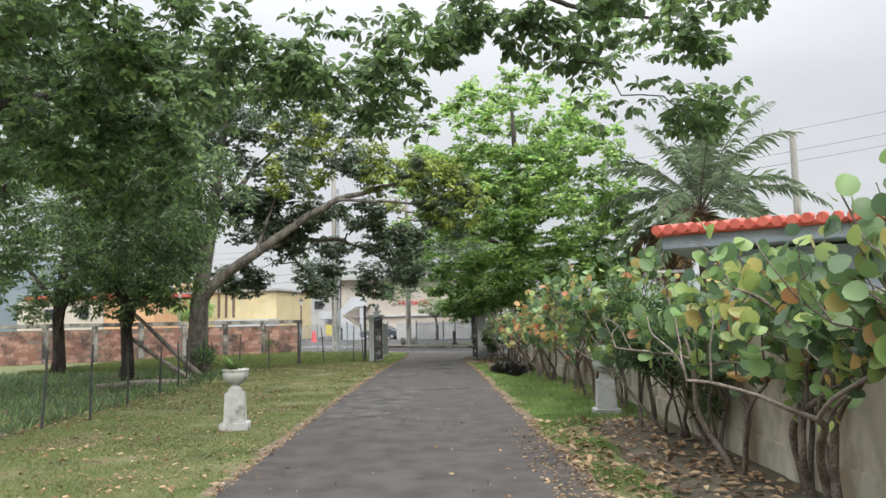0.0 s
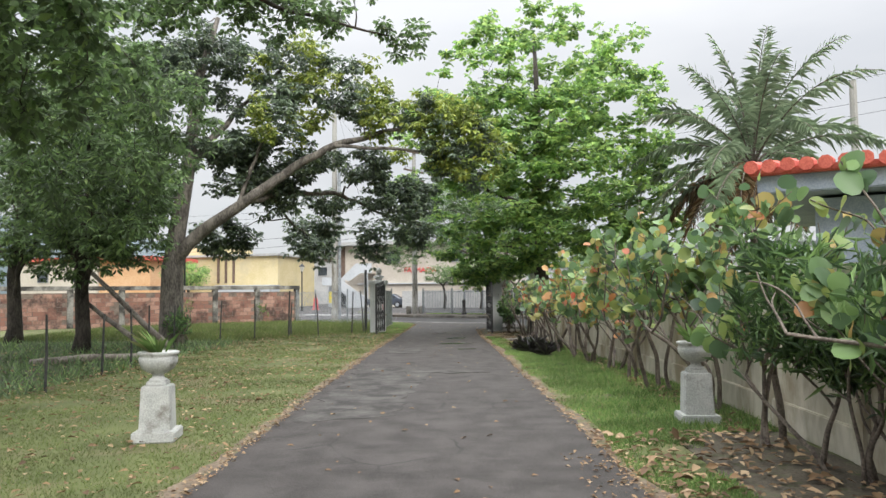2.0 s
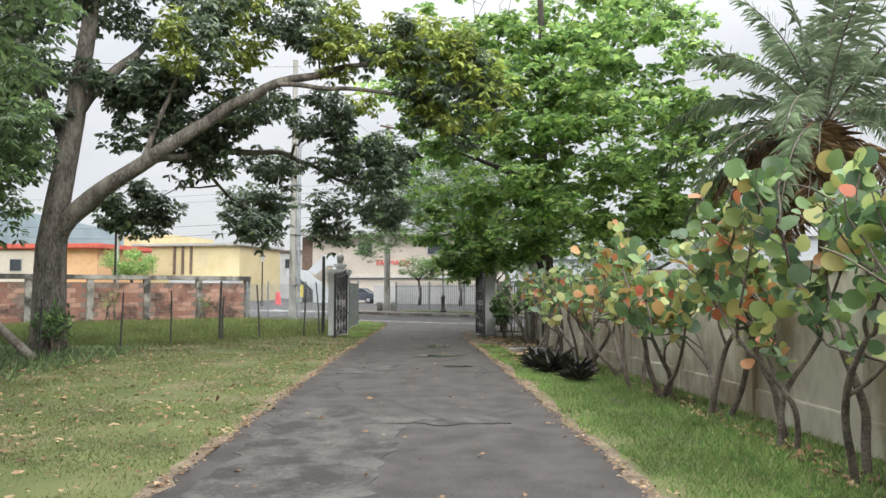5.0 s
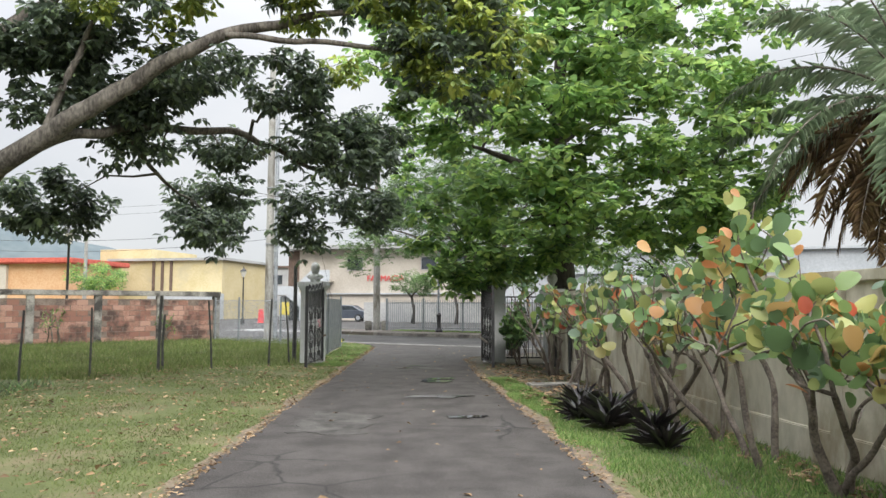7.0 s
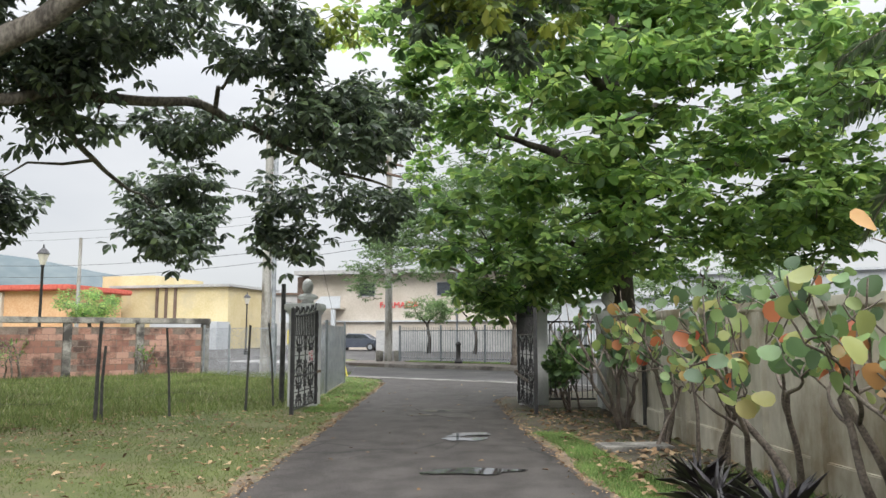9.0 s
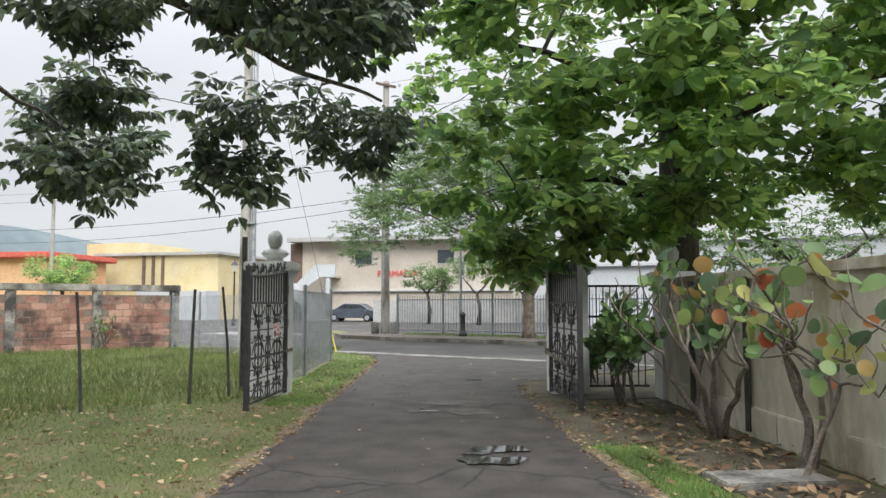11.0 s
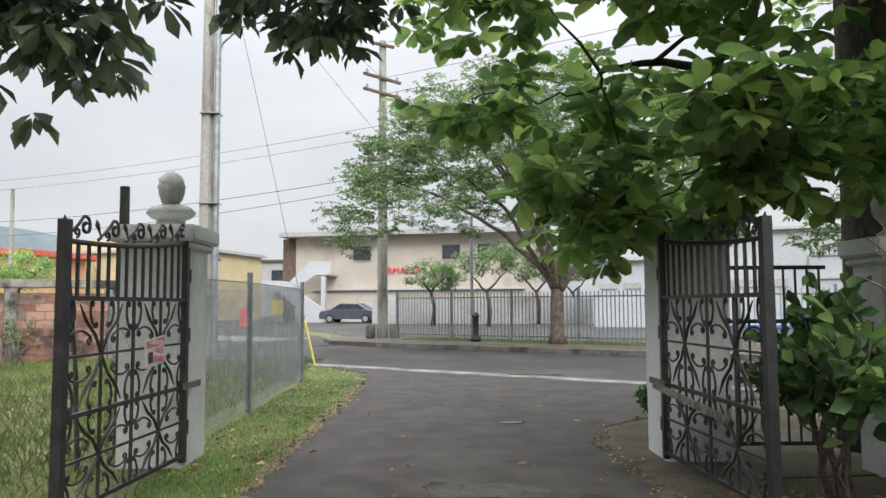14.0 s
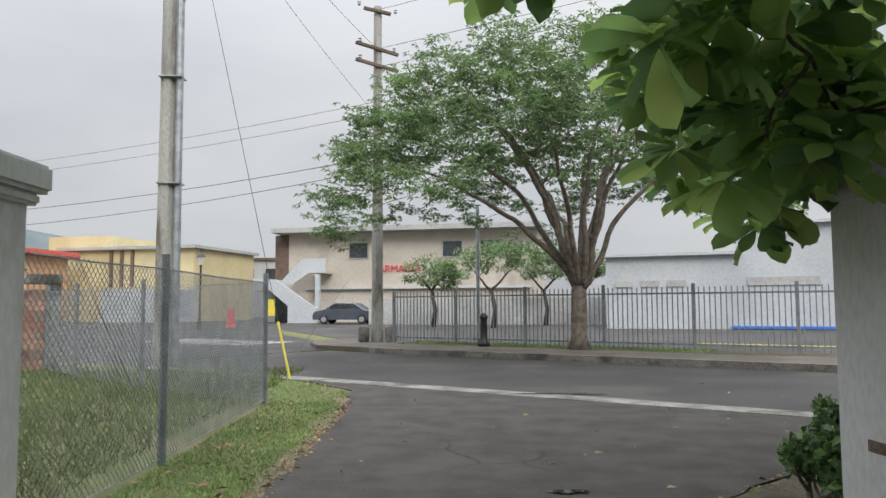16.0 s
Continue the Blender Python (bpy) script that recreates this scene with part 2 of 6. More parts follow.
# blue-grey air haze is put into this colour, the air itself is clear
M_HILL = material("haze_tinted_hill", (0.085, 0.111, 0.123), (0.115, 0.14, 0.149), 0.01, 0.08, 0.95, 0)
M_WATER = material("puddle_water", (0.02, 0.02, 0.02), (0.03, 0.03, 0.028), 2, 10, 0.03, 0.0)
M_CAR = material("blue_grey_car_paint", (0.05, 0.06, 0.08), (0.07, 0.08, 0.1), 1, 30, 0.25, 0)
M_TYRE = material("tyre_rubber", (0.012, 0.012, 0.012), (0.03, 0.03, 0.03), 6, 50, 0.85, 0.2)
M_FADED = material("faded_red_print", (0.5, 0.16, 0.2), (0.62, 0.25, 0.28), 6, 40, 0.7, 0)
M_SIGN = material("faded_sign", (0.6, 0.5, 0.5), (0.75, 0.68, 0.68), 6, 40, 0.6, 0)
M_LAMPGLASS = material("milky_lamp_glass", (0.5, 0.48, 0.42), (0.65, 0.63, 0.56), 6, 40, 0.3, 0)
L_DARK = leaf_material("mango_like_leaves", [(0.0, (0.0647, 0.0845, 0.0694)), (0.45, (0.11, 0.145, 0.0992)), (0.85, (0.155, 0.212, 0.124)), (1.0, (0.234, 0.302, 0.142))], 0.36, 0.4, 0.5)
L_YELLOW = leaf_material("young_yellow_leaves", [(0.0, (0.12, 0.17, 0.05)), (0.5, (0.24, 0.31, 0.07)), (1.0, (0.42, 0.46, 0.1))], 0.42, 0.42, 0.5)
L_ALMOND = leaf_material("bright_green_leaves", [(0.0, (0.105, 0.185, 0.0825)), (0.35, (0.199, 0.327, 0.11)), (0.75, (0.315, 0.469, 0.146)), (1.0, (0.467, 0.589, 0.183))], 0.4, 0.66, 0.42)
L_FINE = leaf_material("feathery_leaves", [(0.0, (0.0765, 0.122, 0.0549)), (0.5, (0.128, 0.206, 0.0793)), (1.0, (0.204, 0.294, 0.122))], 0.5, 0.45, 0.5)
L_THICK = leaf_material("shaded_tree_leaves", [(0.0, (0.0706, 0.099, 0.054)), (0.5, (0.124, 0.186, 0.0827)), (0.9, (0.188, 0.296, 0.113)), (1.0, (0.283, 0.395, 0.135))], 0.42, 0.48, 0.42)
L_GRAPE = leaf_material("sea_grape_leaves", [(0.0, (0.0675, 0.11, 0.0715)), (0.35, (0.126, 0.212, 0.091)), (0.65, (0.198, 0.313, 0.111)), (0.86, (0.324, 0.386, 0.117)), (0.97, (0.45, 0.276, 0.104)), (1.0, (0.45, 0.12, 0.078))], 0.38, 0.38, 0.42)
L_REDGRAPE = leaf_material("reddening_sea_grape_leaves", [(0.0, (0.081, 0.129, 0.078)), (0.35, (0.144, 0.239, 0.0975)), (0.6, (0.234, 0.331, 0.117)), (0.82, (0.378, 0.368, 0.13)), (0.92, (0.495, 0.221, 0.091)), (1.0, (0.495, 0.101, 0.065))], 0.38, 0.42, 0.42)
L_OLEANDER = leaf_material("oleander_leaves", [(0.0, (0.0478, 0.084, 0.04)), (0.6, (0.0901, 0.168, 0.0562)), (1.0, (0.212, 0.336, 0.106))], 0.42, 0.32, 0.42)
# palm greens lightened and greyed to paint in the haze in front of them
L_PALM = leaf_material("haze_paled_palm_leaflets", [(0.0, (0.19, 0.257, 0.162)), (0.6, (0.304, 0.389, 0.247)), (1.0, (0.427, 0.503, 0.351))], 0.42, 0.5, 0.42)
L_DRY = leaf_material("dry_leaves", [(0.0, (0.1, 0.06, 0.035)), (0.5, (0.24, 0.15, 0.08)), (1.0, (0.42, 0.31, 0.19))], 0.8, 0.15)
L_GRASS = leaf_material("grass_blades", [(0.0, (0.0697, 0.0964, 0.0276)), (0.6, (0.119, 0.161, 0.0443)), (0.9, (0.176, 0.205, 0.0738)), (1.0, (0.246, 0.201, 0.128))], 0.7, 0.25, 0.3)
L_LUSH = leaf_material("lush_grass_blades", [(0.0, (0.0914, 0.163, 0.0454)), (0.55, (0.168, 0.274, 0.0778)), (0.85, (0.254, 0.355, 0.117)), (1.0, (0.325, 0.284, 0.156))], 0.65, 0.3, 0.3)
L_PURPLE = leaf_material("dark_purple_leaves", [(0.0, (0.02, 0.018, 0.02)), (0.7, (0.05, 0.04, 0.045)), (1.0, (0.09, 0.11, 0.06))], 0.4, 0.1)

# ---------------------------------------------------------------- mesh helpers
def link(name, data, mat, parent=None, label=""):
    data.materials.append(mat)
    ob = new(name, data)
    if parent:
        ob.parent = parent
    if label:
        ob["label"] = label
    return ob


def part(name, bm, mat, parent=None, label="", smooth=False):
    data = bpy.data.meshes.new(name)
    bm.to_mesh(data)
    bm.free()
    if smooth:
        data.polygons.foreach_set("use_smooth", [True] * len(data.polygons))
    return link(name, data, mat, parent, label)


def empty(name, m=None, label="", category="", group="", kind=""):
    ob = new(name)
    if m:
        ob.matrix_world = m
    return tagged(ob, label, category, group, kind)


def box(bm, c, s, rz=0.0, bevel=0.0, rx=0.0, ry=0.0):
    m = Matrix.LocRotScale(c, Euler((rx, ry, rz)), s)
    vs = bmesh.ops.create_cube(bm, size=1.0, matrix=m)["verts"]
    if bevel:
        es = {e for v in vs for e in v.link_edges}
        bmesh.ops.bevel(bm, geom=list(es), offset=bevel, segments=2, affect="EDGES")
    return bm


def boxes(*args):
    bm = bmesh.new()
    for a in args:
        box(bm, *a)
    return bm


def tube(bm, pts, radii, seg=8, caps=True):
    """A tube through points, with a radius at each."""
    pts = [Vector(p) for p in pts]
    rings = []
    up = Vector((0.31, 0.2, 0.93)).normalized()
    for i, p in enumerate(pts):
        t = (pts[min(i + 1, len(pts) - 1)] - pts[max(i - 1, 0)]).normalized()
        a = t.cross(up)
        if a.length < 0.05:
            a = t.cross(Vector((1, 0, 0)))
        a.normalize()
        b = t.cross(a)
        r = radii[i] if isinstance(radii, (list, tuple)) else radii
        rings.append([bm.verts.new(p + (a * math.cos(k * math.tau / seg) + b * math.sin(k * math.tau / seg)) * r) for k in range(seg)])
    for r0, r1 in zip(rings, rings[1:]):
        for k in range(seg):
            bm.faces.new((r0[k], r0[(k + 1) % seg], r1[(k + 1) % seg], r1[k]))
    if caps:
        bm.faces.new(rings[0][::-1])
        bm.faces.new(rings[-1])
    return bm


def lathe(bm, profile, seg=20, c=(0, 0, 0)):
    rings = [[bm.verts.new((c[0] + r * math.cos(k * math.tau / seg), c[1] + r * math.sin(k * math.tau / seg), c[2] + z)) for k in range(seg)] for r, z in profile]
    for r0, r1 in zip(rings, rings[1:]):
        for k in range(seg):
            bm.faces.new((r0[k], r0[(k + 1) % seg], r1[(k + 1) % seg], r1[k]))
    bm.faces.new(rings[0][::-1])
    bm.faces.new(rings[-1])
    return bm


def slab(name, outline, z0, z1, mat, parent=None, label="", kind="structure"):
    """A flat sheet with thickness, over a plan outline."""
    bm = bmesh.new()
    top = [bm.verts.new((x, y, z1)) for x, y in outline]
    low = [bm.verts.new((x, y, z0)) for x, y in outline]
    f = bm.faces.new(top)
    bm.faces.new(low[::-1])
    n = len(top)
    for i in range(n):
        bm.faces.new((top[i], low[i], low[(i + 1) % n], top[(i + 1) % n]))
    bmesh.ops.recalc_face_normals(bm, faces=bm.faces)
    bmesh.ops.triangulate(bm, faces=[g for g in bm.faces if len(g.verts) > 4])
    ob = part(name, bm, mat, parent, label)
    if kind and not parent:
        tagged(ob, label, kind=kind)
    return ob


RNG = np.random.default_rng(7)


def unit(v):
    return v / np.maximum(np.linalg.norm(v, axis=1, keepdims=True), 1e-6)


def leaf_mesh(name, base, way, normal, length, width, shape="blade"):
    """Many leaves in one mesh. base: where each stalk sits; way: where it points; normal: its upper side."""
    way = unit(way)
    side = unit(np.cross(way, normal))
    up = np.cross(side, way)
    if shape == "blade":
        tv = np.array([(0, 0, 0), (-0.5, 0.42, 0.1), (0, 1, -0.12), (0.5, 0.42, 0.1)])
        tf = [(0, 3, 2), (0, 2, 1)]
    elif shape == "oval":
        tv = np.array([(0, 0, 0), (-0.34, 0.3, 0.06), (-0.5, 0.68, 0.08), (0, 1.0, -0.1), (0.5, 0.68, 0.08), (0.34, 0.3, 0.06), (0, 0.55, -0.02)])
        tf = [(0, 6, 1), (1, 6, 2), (2, 6, 3), (3, 6, 4), (4, 6, 5), (5, 6, 0)]
    elif shape == "obovate":
        prof = [(0.15, 0.12), (0.34, 0.34), (0.46, 0.57), (0.44, 0.79), (0.25, 0.95)]
        rim = [(0, 0, 0)] + [(-w, q, 0.16 * w) for w, q in prof] + [(0, 1.0, -0.1)] + [(w, q, 0.16 * w) for w, q in prof[::-1]]
        tv = np.array(rim + [(0, 0.4, -0.01), (0, 0.78, -0.03)])
        tf = [(0, 12, 1), (1, 12, 2), (2, 12, 3), (3, 12, 13), (3, 13, 4), (4, 13, 5), (5, 13, 6), (6, 13, 7), (7, 13, 8), (8, 13, 9), (9, 13, 12), (9, 12, 10), (10, 12, 11), (11, 12, 0)]
    elif shape == "round":
        a = np.linspace(0, math.tau, 11)[:-1] - math.pi / 2
        rim = np.stack([0.5 * np.cos(a), 0.5 + 0.5 * np.sin(a), 0.07 * np.cos(2 * a) + 0.04], 1)
        tv = np.vstack([rim, [(0, 0.5, 0.0)]])
        tf = [(i, (i + 1) % 10, 10) for i in range(10)]
    else:
        tv = np.array([(-0.5, 0, 0), (0.5, 0, 0), (0.0, 1, 0.0)])
        tf = [(0, 1, 2)]
    n, k = len(base), len(tv)
    L, W = np.asarray(length).reshape(-1, 1, 1), np.asarray(width).reshape(-1, 1, 1)
    L, W = np.broadcast_to(L, (n, 1, 1)), np.broadcast_to(W, (n, 1, 1))
    v = base[:, None, :] + side[:, None, :] * (tv[None, :, 0:1] * W) + way[:, None, :] * (tv[None, :, 1:2] * L) + up[:, None, :] * (tv[None, :, 2:3] * L)
    f = (np.array(tf)[None] + (np.arange(n) * k)[:, None, None]).reshape(-1, 3)
    data = bpy.data.meshes.new(name)
    data.vertices.add(n * k)
    data.vertices.foreach_set("co", v.reshape(-1).astype(np.float32))
    data.loops.add(len(f) * 3)
    data.loops.foreach_set("vertex_index", f.reshape(-1).astype(np.int32))
    data.polygons.add(len(f))
    data.polygons.foreach_set("loop_start", np.arange(0, len(f) * 3, 3, dtype=np.int32))
    data.polygons.foreach_set("use_smooth", np.ones(len(f), dtype=bool))
    data.update(calc_edges=True)
    return data


def in_clumps(centres, radius, per, flat=0.6):
    """Points scattered through clumps, thinning outwards."""
    c = np.repeat(np.asarray(centres, float), per, axis=0)
    d = unit(RNG.normal(size=c.shape)) * (RNG.random((len(c), 1)) ** 0.45) * np.repeat(np.broadcast_to(np.asarray(radius, float).reshape(-1, 1), (len(centres), 1)), per, axis=0)
    d[:, 2] *= flat
    return c + d, d


def lobes(spec, count):
    """Clump centres, spread through ellipsoids (x, y, z, rx, ry, rz), mostly near their skins."""
    out = []
    vol = np.array([s[3] * s[4] * s[5] for s in spec]) ** 0.75
    for s, k in zip(spec, np.maximum(3, (count * vol / vol.sum()).astype(int))):
        d = unit(RNG.normal(size=(k, 3))) * (RNG.uniform(0.25, 1, (k, 1)) ** 0.55)
        out.append(np.array(s[:3]) + d * np.array(s[3:]))
    return np.vstack(out)


def wobble(a, b, n=5, amount=0.08, sag=0.0):
    a, b = Vector(a), Vector(b)
    L = (b - a).length
    pts = []
    for i in range(n + 1):
        t = i / n
        p = a.lerp(b, t)
        if 0 < i < n:
            p += Vector(RNG.normal(size=3)) * amount * L * 0.5
        p.z += sag * L * math.sin(math.pi * t)
        pts.append(p)
    return pts


def smooth_path(pts, radii, times=2):
    """Corners cut off a polyline, ends kept."""
    pts, radii = [Vector(p) for p in pts], list(radii)
    for _ in range(times):
        p2, r2 = [pts[0]], [radii[0]]
        for a, b, s, t in zip(pts, pts[1:], radii, radii[1:]):
            p2 += [a.lerp(b, 0.25), a.lerp(b, 0.75)]
            r2 += [s + (t - s) * 0.25, s + (t - s) * 0.75]
        pts, radii = p2 + [pts[-1]], r2 + [radii[-1]]
    return pts, radii


def tree(name, label, foot, trunk, limbs, clumps, leaf, bark=M_BARK, per=120, clump_r=0.55, size=(0.2, 0.085), shape="blade", droop=0.5, flat=0.6, twig_r=0.02, extra=None, group="", whorl=1):
    """A tree with its foot at its base: trunk [(point, radius)], limbs [[(point, radius)...]], clump centres, leaves."""
    t = empty(name, pose(*foot), label, "tree", group)
    o = Vector(foot)
    bm = bmesh.new()
    tube(bm, [Vector(p) - o for p, r in trunk], [r for p, r in trunk], 14)
    part("trunk", bm, bark, t, smooth=True)
    nodes = [(Vector(p), r) for p, r in trunk[len(trunk) // 2:]]
    for limb in limbs:
        bm = bmesh.new()
        fine_pts, fine_r = [], []
        for (p, r), (q, s) in zip(limb, limb[1:]):
            w = wobble(p, q, 4, 0.05)
            for i, x in enumerate(w[:-1]):
                fine_pts.append(x)
                fine_r.append(r + (s - r) * i / 4)
        fine_pts.append(Vector(limb[-1][0]))
        fine_r.append(limb[-1][1])
        sp_, sr_ = smooth_path([p - o for p in fine_pts], fine_r, 1)
        tube(bm, sp_, sr_, 10)
        part("limb", bm, bark, t, smooth=True)
        nodes += list(zip(fine_pts, fine_r))
    bm = bmesh.new()
    P = np.array([n[0][:] for n in nodes])
    R = [n[1] for n in nodes]
    order = np.argsort(np.linalg.norm(clumps - P.mean(0), axis=1))
    for i in order:
        c = clumps[i]
        cost = np.linalg.norm(P - c, axis=1) + np.where(P[:, 2] > c[2] + 0.5, 0.8, 0.0)
        j = int(cost.argmin())
        r0 = min(R[j] * 0.75, 0.02 + 0.02 * np.linalg.norm(P[j] - c))
        w = wobble(P[j], c, 4, 0.1, 0.04)
        tube(bm, [p - o for p in w], [max(twig_r * 0.4, r0 * (1 - 0.8 * k / 4)) for k in range(5)], 5, False)
        P = np.vstack([P, [w[2][:], w[4][:]]])
        R += [r0 * 0.6, r0 * 0.3]
    tagged(part("branchwork", bm, bark, t, smooth=True), kind="stuff")
    tips, d = in_clumps(clumps, clump_r * RNG.uniform(0.65, 1.3, len(clumps)), per // whorl, flat)
    owner = np.repeat(clumps, per // whorl * whorl, axis=0)
    # leaves stand in whorls round the twig tips
    az = (RNG.random((len(tips), 1)) + (np.arange(whorl) + RNG.normal(size=(len(tips), whorl)) * 0.2) / whorl) * math.tau
    ring = np.stack([np.cos(az), np.sin(az), RNG.normal(size=az.shape) * 0.35], 2).reshape(-1, 3)
    base, d = np.repeat(tips, whorl, axis=0), np.repeat(d, whorl, axis=0)
    if whorl > 1:
        way = ring + unit(d) * 0.45
        base = base + ring * size[0] * 0.12
    else:
        way = unit(d) + RNG.normal(size=d.shape) * 0.55
    way[:, 2] -= droop
    nrm = RNG.normal(size=d.shape) * 0.5 + np.array([0, 0, 1.0])
    L = size[0] * RNG.uniform(0.6, 1.25, len(base))
    sel = np.zeros(len(base), bool)
    if extra:
        sel = extra[1](base, owner)
        ob = link("young_leaves", leaf_mesh("young_leaves", base[sel] - np.array(foot), way[sel], nrm[sel], L[sel], L[sel] * size[1] / size[0], shape), extra[0], t)
    link("crown", leaf_mesh("crown", base[~sel] - np.array(foot), way[~sel], nrm[~sel], L[~sel], L[~sel] * size[1] / size[0], shape), leaf, t)
    return t

# ---------------------------------------------------------------- ground and roads
def street(u, n):
    """Plan place from metres along the street and across it."""
    return (0.819 * u + 0.574 * n, -0.574 * u + 0.819 * n)


bm = bmesh.new()
bmesh.ops.create_grid(bm, x_segments=40, y_segments=40, size=900)
tagged(part("ground", bm, M_LAWN), "mown patchy lawn with bare dry spots", kind="structure")


def ragged(a, b, n, amount):
    """Points from a to b along a worn edge."""
    return [(a[0] + (b[0] - a[0]) * i / n + RNG.normal() * amount, a[1] + (b[1] - a[1]) * i / n) for i in range(n)]


LEFT_EDGE = [(-2.1, -8), (-2.12, 6), (-2.2, 15), (-2.15, 24), (-2.02, 29), (-1.9, 35), (-1.85, 38.4), (-2.0, 40.3), (-2.9, 41.7), (-4.3, 43.15)]
RIGHT_EDGE = [(1.4, -8), (1.32, 6), (1.15, 15), (1.02, 23), (0.83, 29), (0.85, 33), (1.15, 33.9), (2.2, 34.9), (4.5, 36.6)]


def edge_of(points, step=0.22, amount=0.035):
    out = []
    for a, b in zip(points, points[1:]):
        out += ragged(a, b, max(2, int(math.dist(a, b) / step)), amount)
    return out + [points[-1]]


slab("road_1", edge_of(LEFT_EDGE) + edge_of(RIGHT_EDGE)[::-1], -0.1, 0.016, M_ASPHALT, label="cracked old asphalt driveway, damp in places")
def dirt_strip(name, edge, y0, y1, side):
    """A ragged strip of dry dirt beside the driveway."""
    ys = np.arange(y0, y1, 0.16)
    xs = np.interp(ys, [p[1] for p in edge], [p[0] for p in edge])
    outer = [(x + side * (0.14 + 0.16 * noise.noise((y * 0.9, side, 0)) + 0.07 * noise.noise((y * 4, side, 3))), y) for x, y in zip(xs, ys)]
    slab(name, [(x - side * 0.12, y) for x, y in zip(xs, ys)] + outer[::-1], -0.03, 0.0055 + 0.004, M_DIRT, label="dry dirt and leaf crumbs along the driveway edge")


dirt_strip("trim_40", LEFT_EDGE, 1.0, 39.5, -1)
dirt_strip("trim_41", RIGHT_EDGE, 1.0, 28.0, 1)
PATCHES = [[(-2.0, 12.2), (-0.9, 12.6), (-0.75, 15.0), (-0.55, 17.2), (-1.2, 18.6), (-1.95, 18.2)], [(-1.0, 17.3), (0.55, 17.35), (0.5, 17.75), (-1.0, 17.8)], [(-1.8, 21.9), (-1.0, 21.8), (-0.9, 23.2), (-1.7, 23.6)], [(-0.9, 30.2), (0.1, 30.0), (0.3, 31.2), (-0.7, 31.5)]]
for i, outline in enumerate(PATCHES):
    pts = []
    for a, b in zip(outline, outline[1:] + outline[:1]):
        n = max(3, int(math.dist(a, b) / 0.12))
        for k in range(n):
            x, y = a[0] + (b[0] - a[0]) * k / n, a[1] + (b[1] - a[1]) * k / n
            pts.append((x + 0.16 * noise.noise((x * 3, y * 3, i)), y + 0.2 * noise.noise((x * 3, y * 3, i + 9))))
    slab(f"trim_{30 + i}", pts, -0.02, 0.0245 if i == 1 else 0.0205, M_PATCH, label="pale worn patch of cracked asphalt")
slab("road_2", [street(-60, 32.9), street(60, 32.9), street(60, 38.7), street(-60, 38.7)], -0.1, 0.008, M_STREET, label="damp dark asphalt street")
slab("road_3", [(-2.9, 51.4), (-4.1, 53.5), (-7.4, 62), (-14, 92), (-34, 92), (-20, 60), (-11.2, 49.3), (-7.8, 46.2)], -0.1, 0.02, M_STREET, label="asphalt side street")
slab("road_4", [street(-33, 42.4), street(45, 42.4), street(45, 120), street(-95, 120), street(-80, 70), street(-45, 50)], -0.1, 0.012, M_STREET, label="asphalt car park with yellow lines")
slab("kerb_1", [street(-31.2, 32.5), street(-20, 32.5), street(-20, 32.95), street(-31.2, 32.95)], -0.1, 0.024, M_KERB, label="worn flush concrete gutter strip")
slab("kerb_2", [street(-20, 32.5), street(30, 32.5), street(30, 32.95), street(-20, 32.95)], -0.1, 0.024, M_KERB, label="worn flush concrete gutter strip")
slab("pavement", [street(-30.2, 38.9), street(40, 38.9), street(40, 42.4), street(-34.5, 42.4), street(-34, 40.4), street(-32.6, 39.2)], -0.1, 0.14, M_PAVE, label="stained concrete pavement strewn with litter")
slab("kerb_3", [street(-30.2, 38.72), street(40, 38.72), street(40, 38.9), street(-30.2, 38.9)], -0.1, 0.15, M_KERBD, label="old dark-stained concrete kerb")
slab("trim_1", [street(-31, 41.0), street(40, 41.0), street(40, 42.2), street(-31, 42.2)], 0.13, 0.146, M_SOIL, label="soil and grass strip along the fence")
slab("trim_2", [(2.0, 2), (3.3, 2), (3.2, 12), (3.2, 20), (2.6, 27), (2.7, 31.5), (1.6, 31.5), (1.5, 28.5), (1.75, 24), (2.2, 15), (1.9, 8)], -0.05, 0.006, M_SOIL, label="bare soil with leaf litter under the hedge")
slab("trim_20", [(0.5, 28.0), (1.55, 28.2), (1.65, 31.5), (2.7, 31.6), (3.6, 33), (3.6, 35.9), (2.2, 34.85), (1.1, 33.85), (0.5, 33.4)], -0.05, 0.011, M_SOIL, label="bare soil with leaf litter beside the gate")
slab("trim_3", [(-9.5, 10.5), (-6.5, 10.8), (-6.7, 13.5), (-7.5, 17), (-8.2, 24.0), (-7.0, 25.0), (-7.6, 26.6), (-9.6, 27), (-15, 27), (-16, 15)], -0.05, 0.006, M_SOIL, label="shaded soil with leaf litter under the trees")
for i, (u, n, w, h) in enumerate([(-24, 47.5, 9, 0.16), (-12, 50.5, 14, 0.16), (2, 47.0, 16, 0.16), (-6, 57, 24, 0.2)]):
    x, y = street(u, n)
    slab(f"trim_{i + 4}", [street(u, n), street(u + w, n), street(u + w, n + h), street(u, n + h)], -0.02, 0.024, M_YPAINT, label="yellow car park line")
for i in range(6):
    u = -41.5 + 0.95 * i
    slab(f"trim_{i + 8}", [street(u, 39.3), street(u + 0.5, 39.3), street(u + 0.5, 41.9), street(u, 41.9)], -0.02, 0.028, M_ROADW, label="worn white crossing stripe")


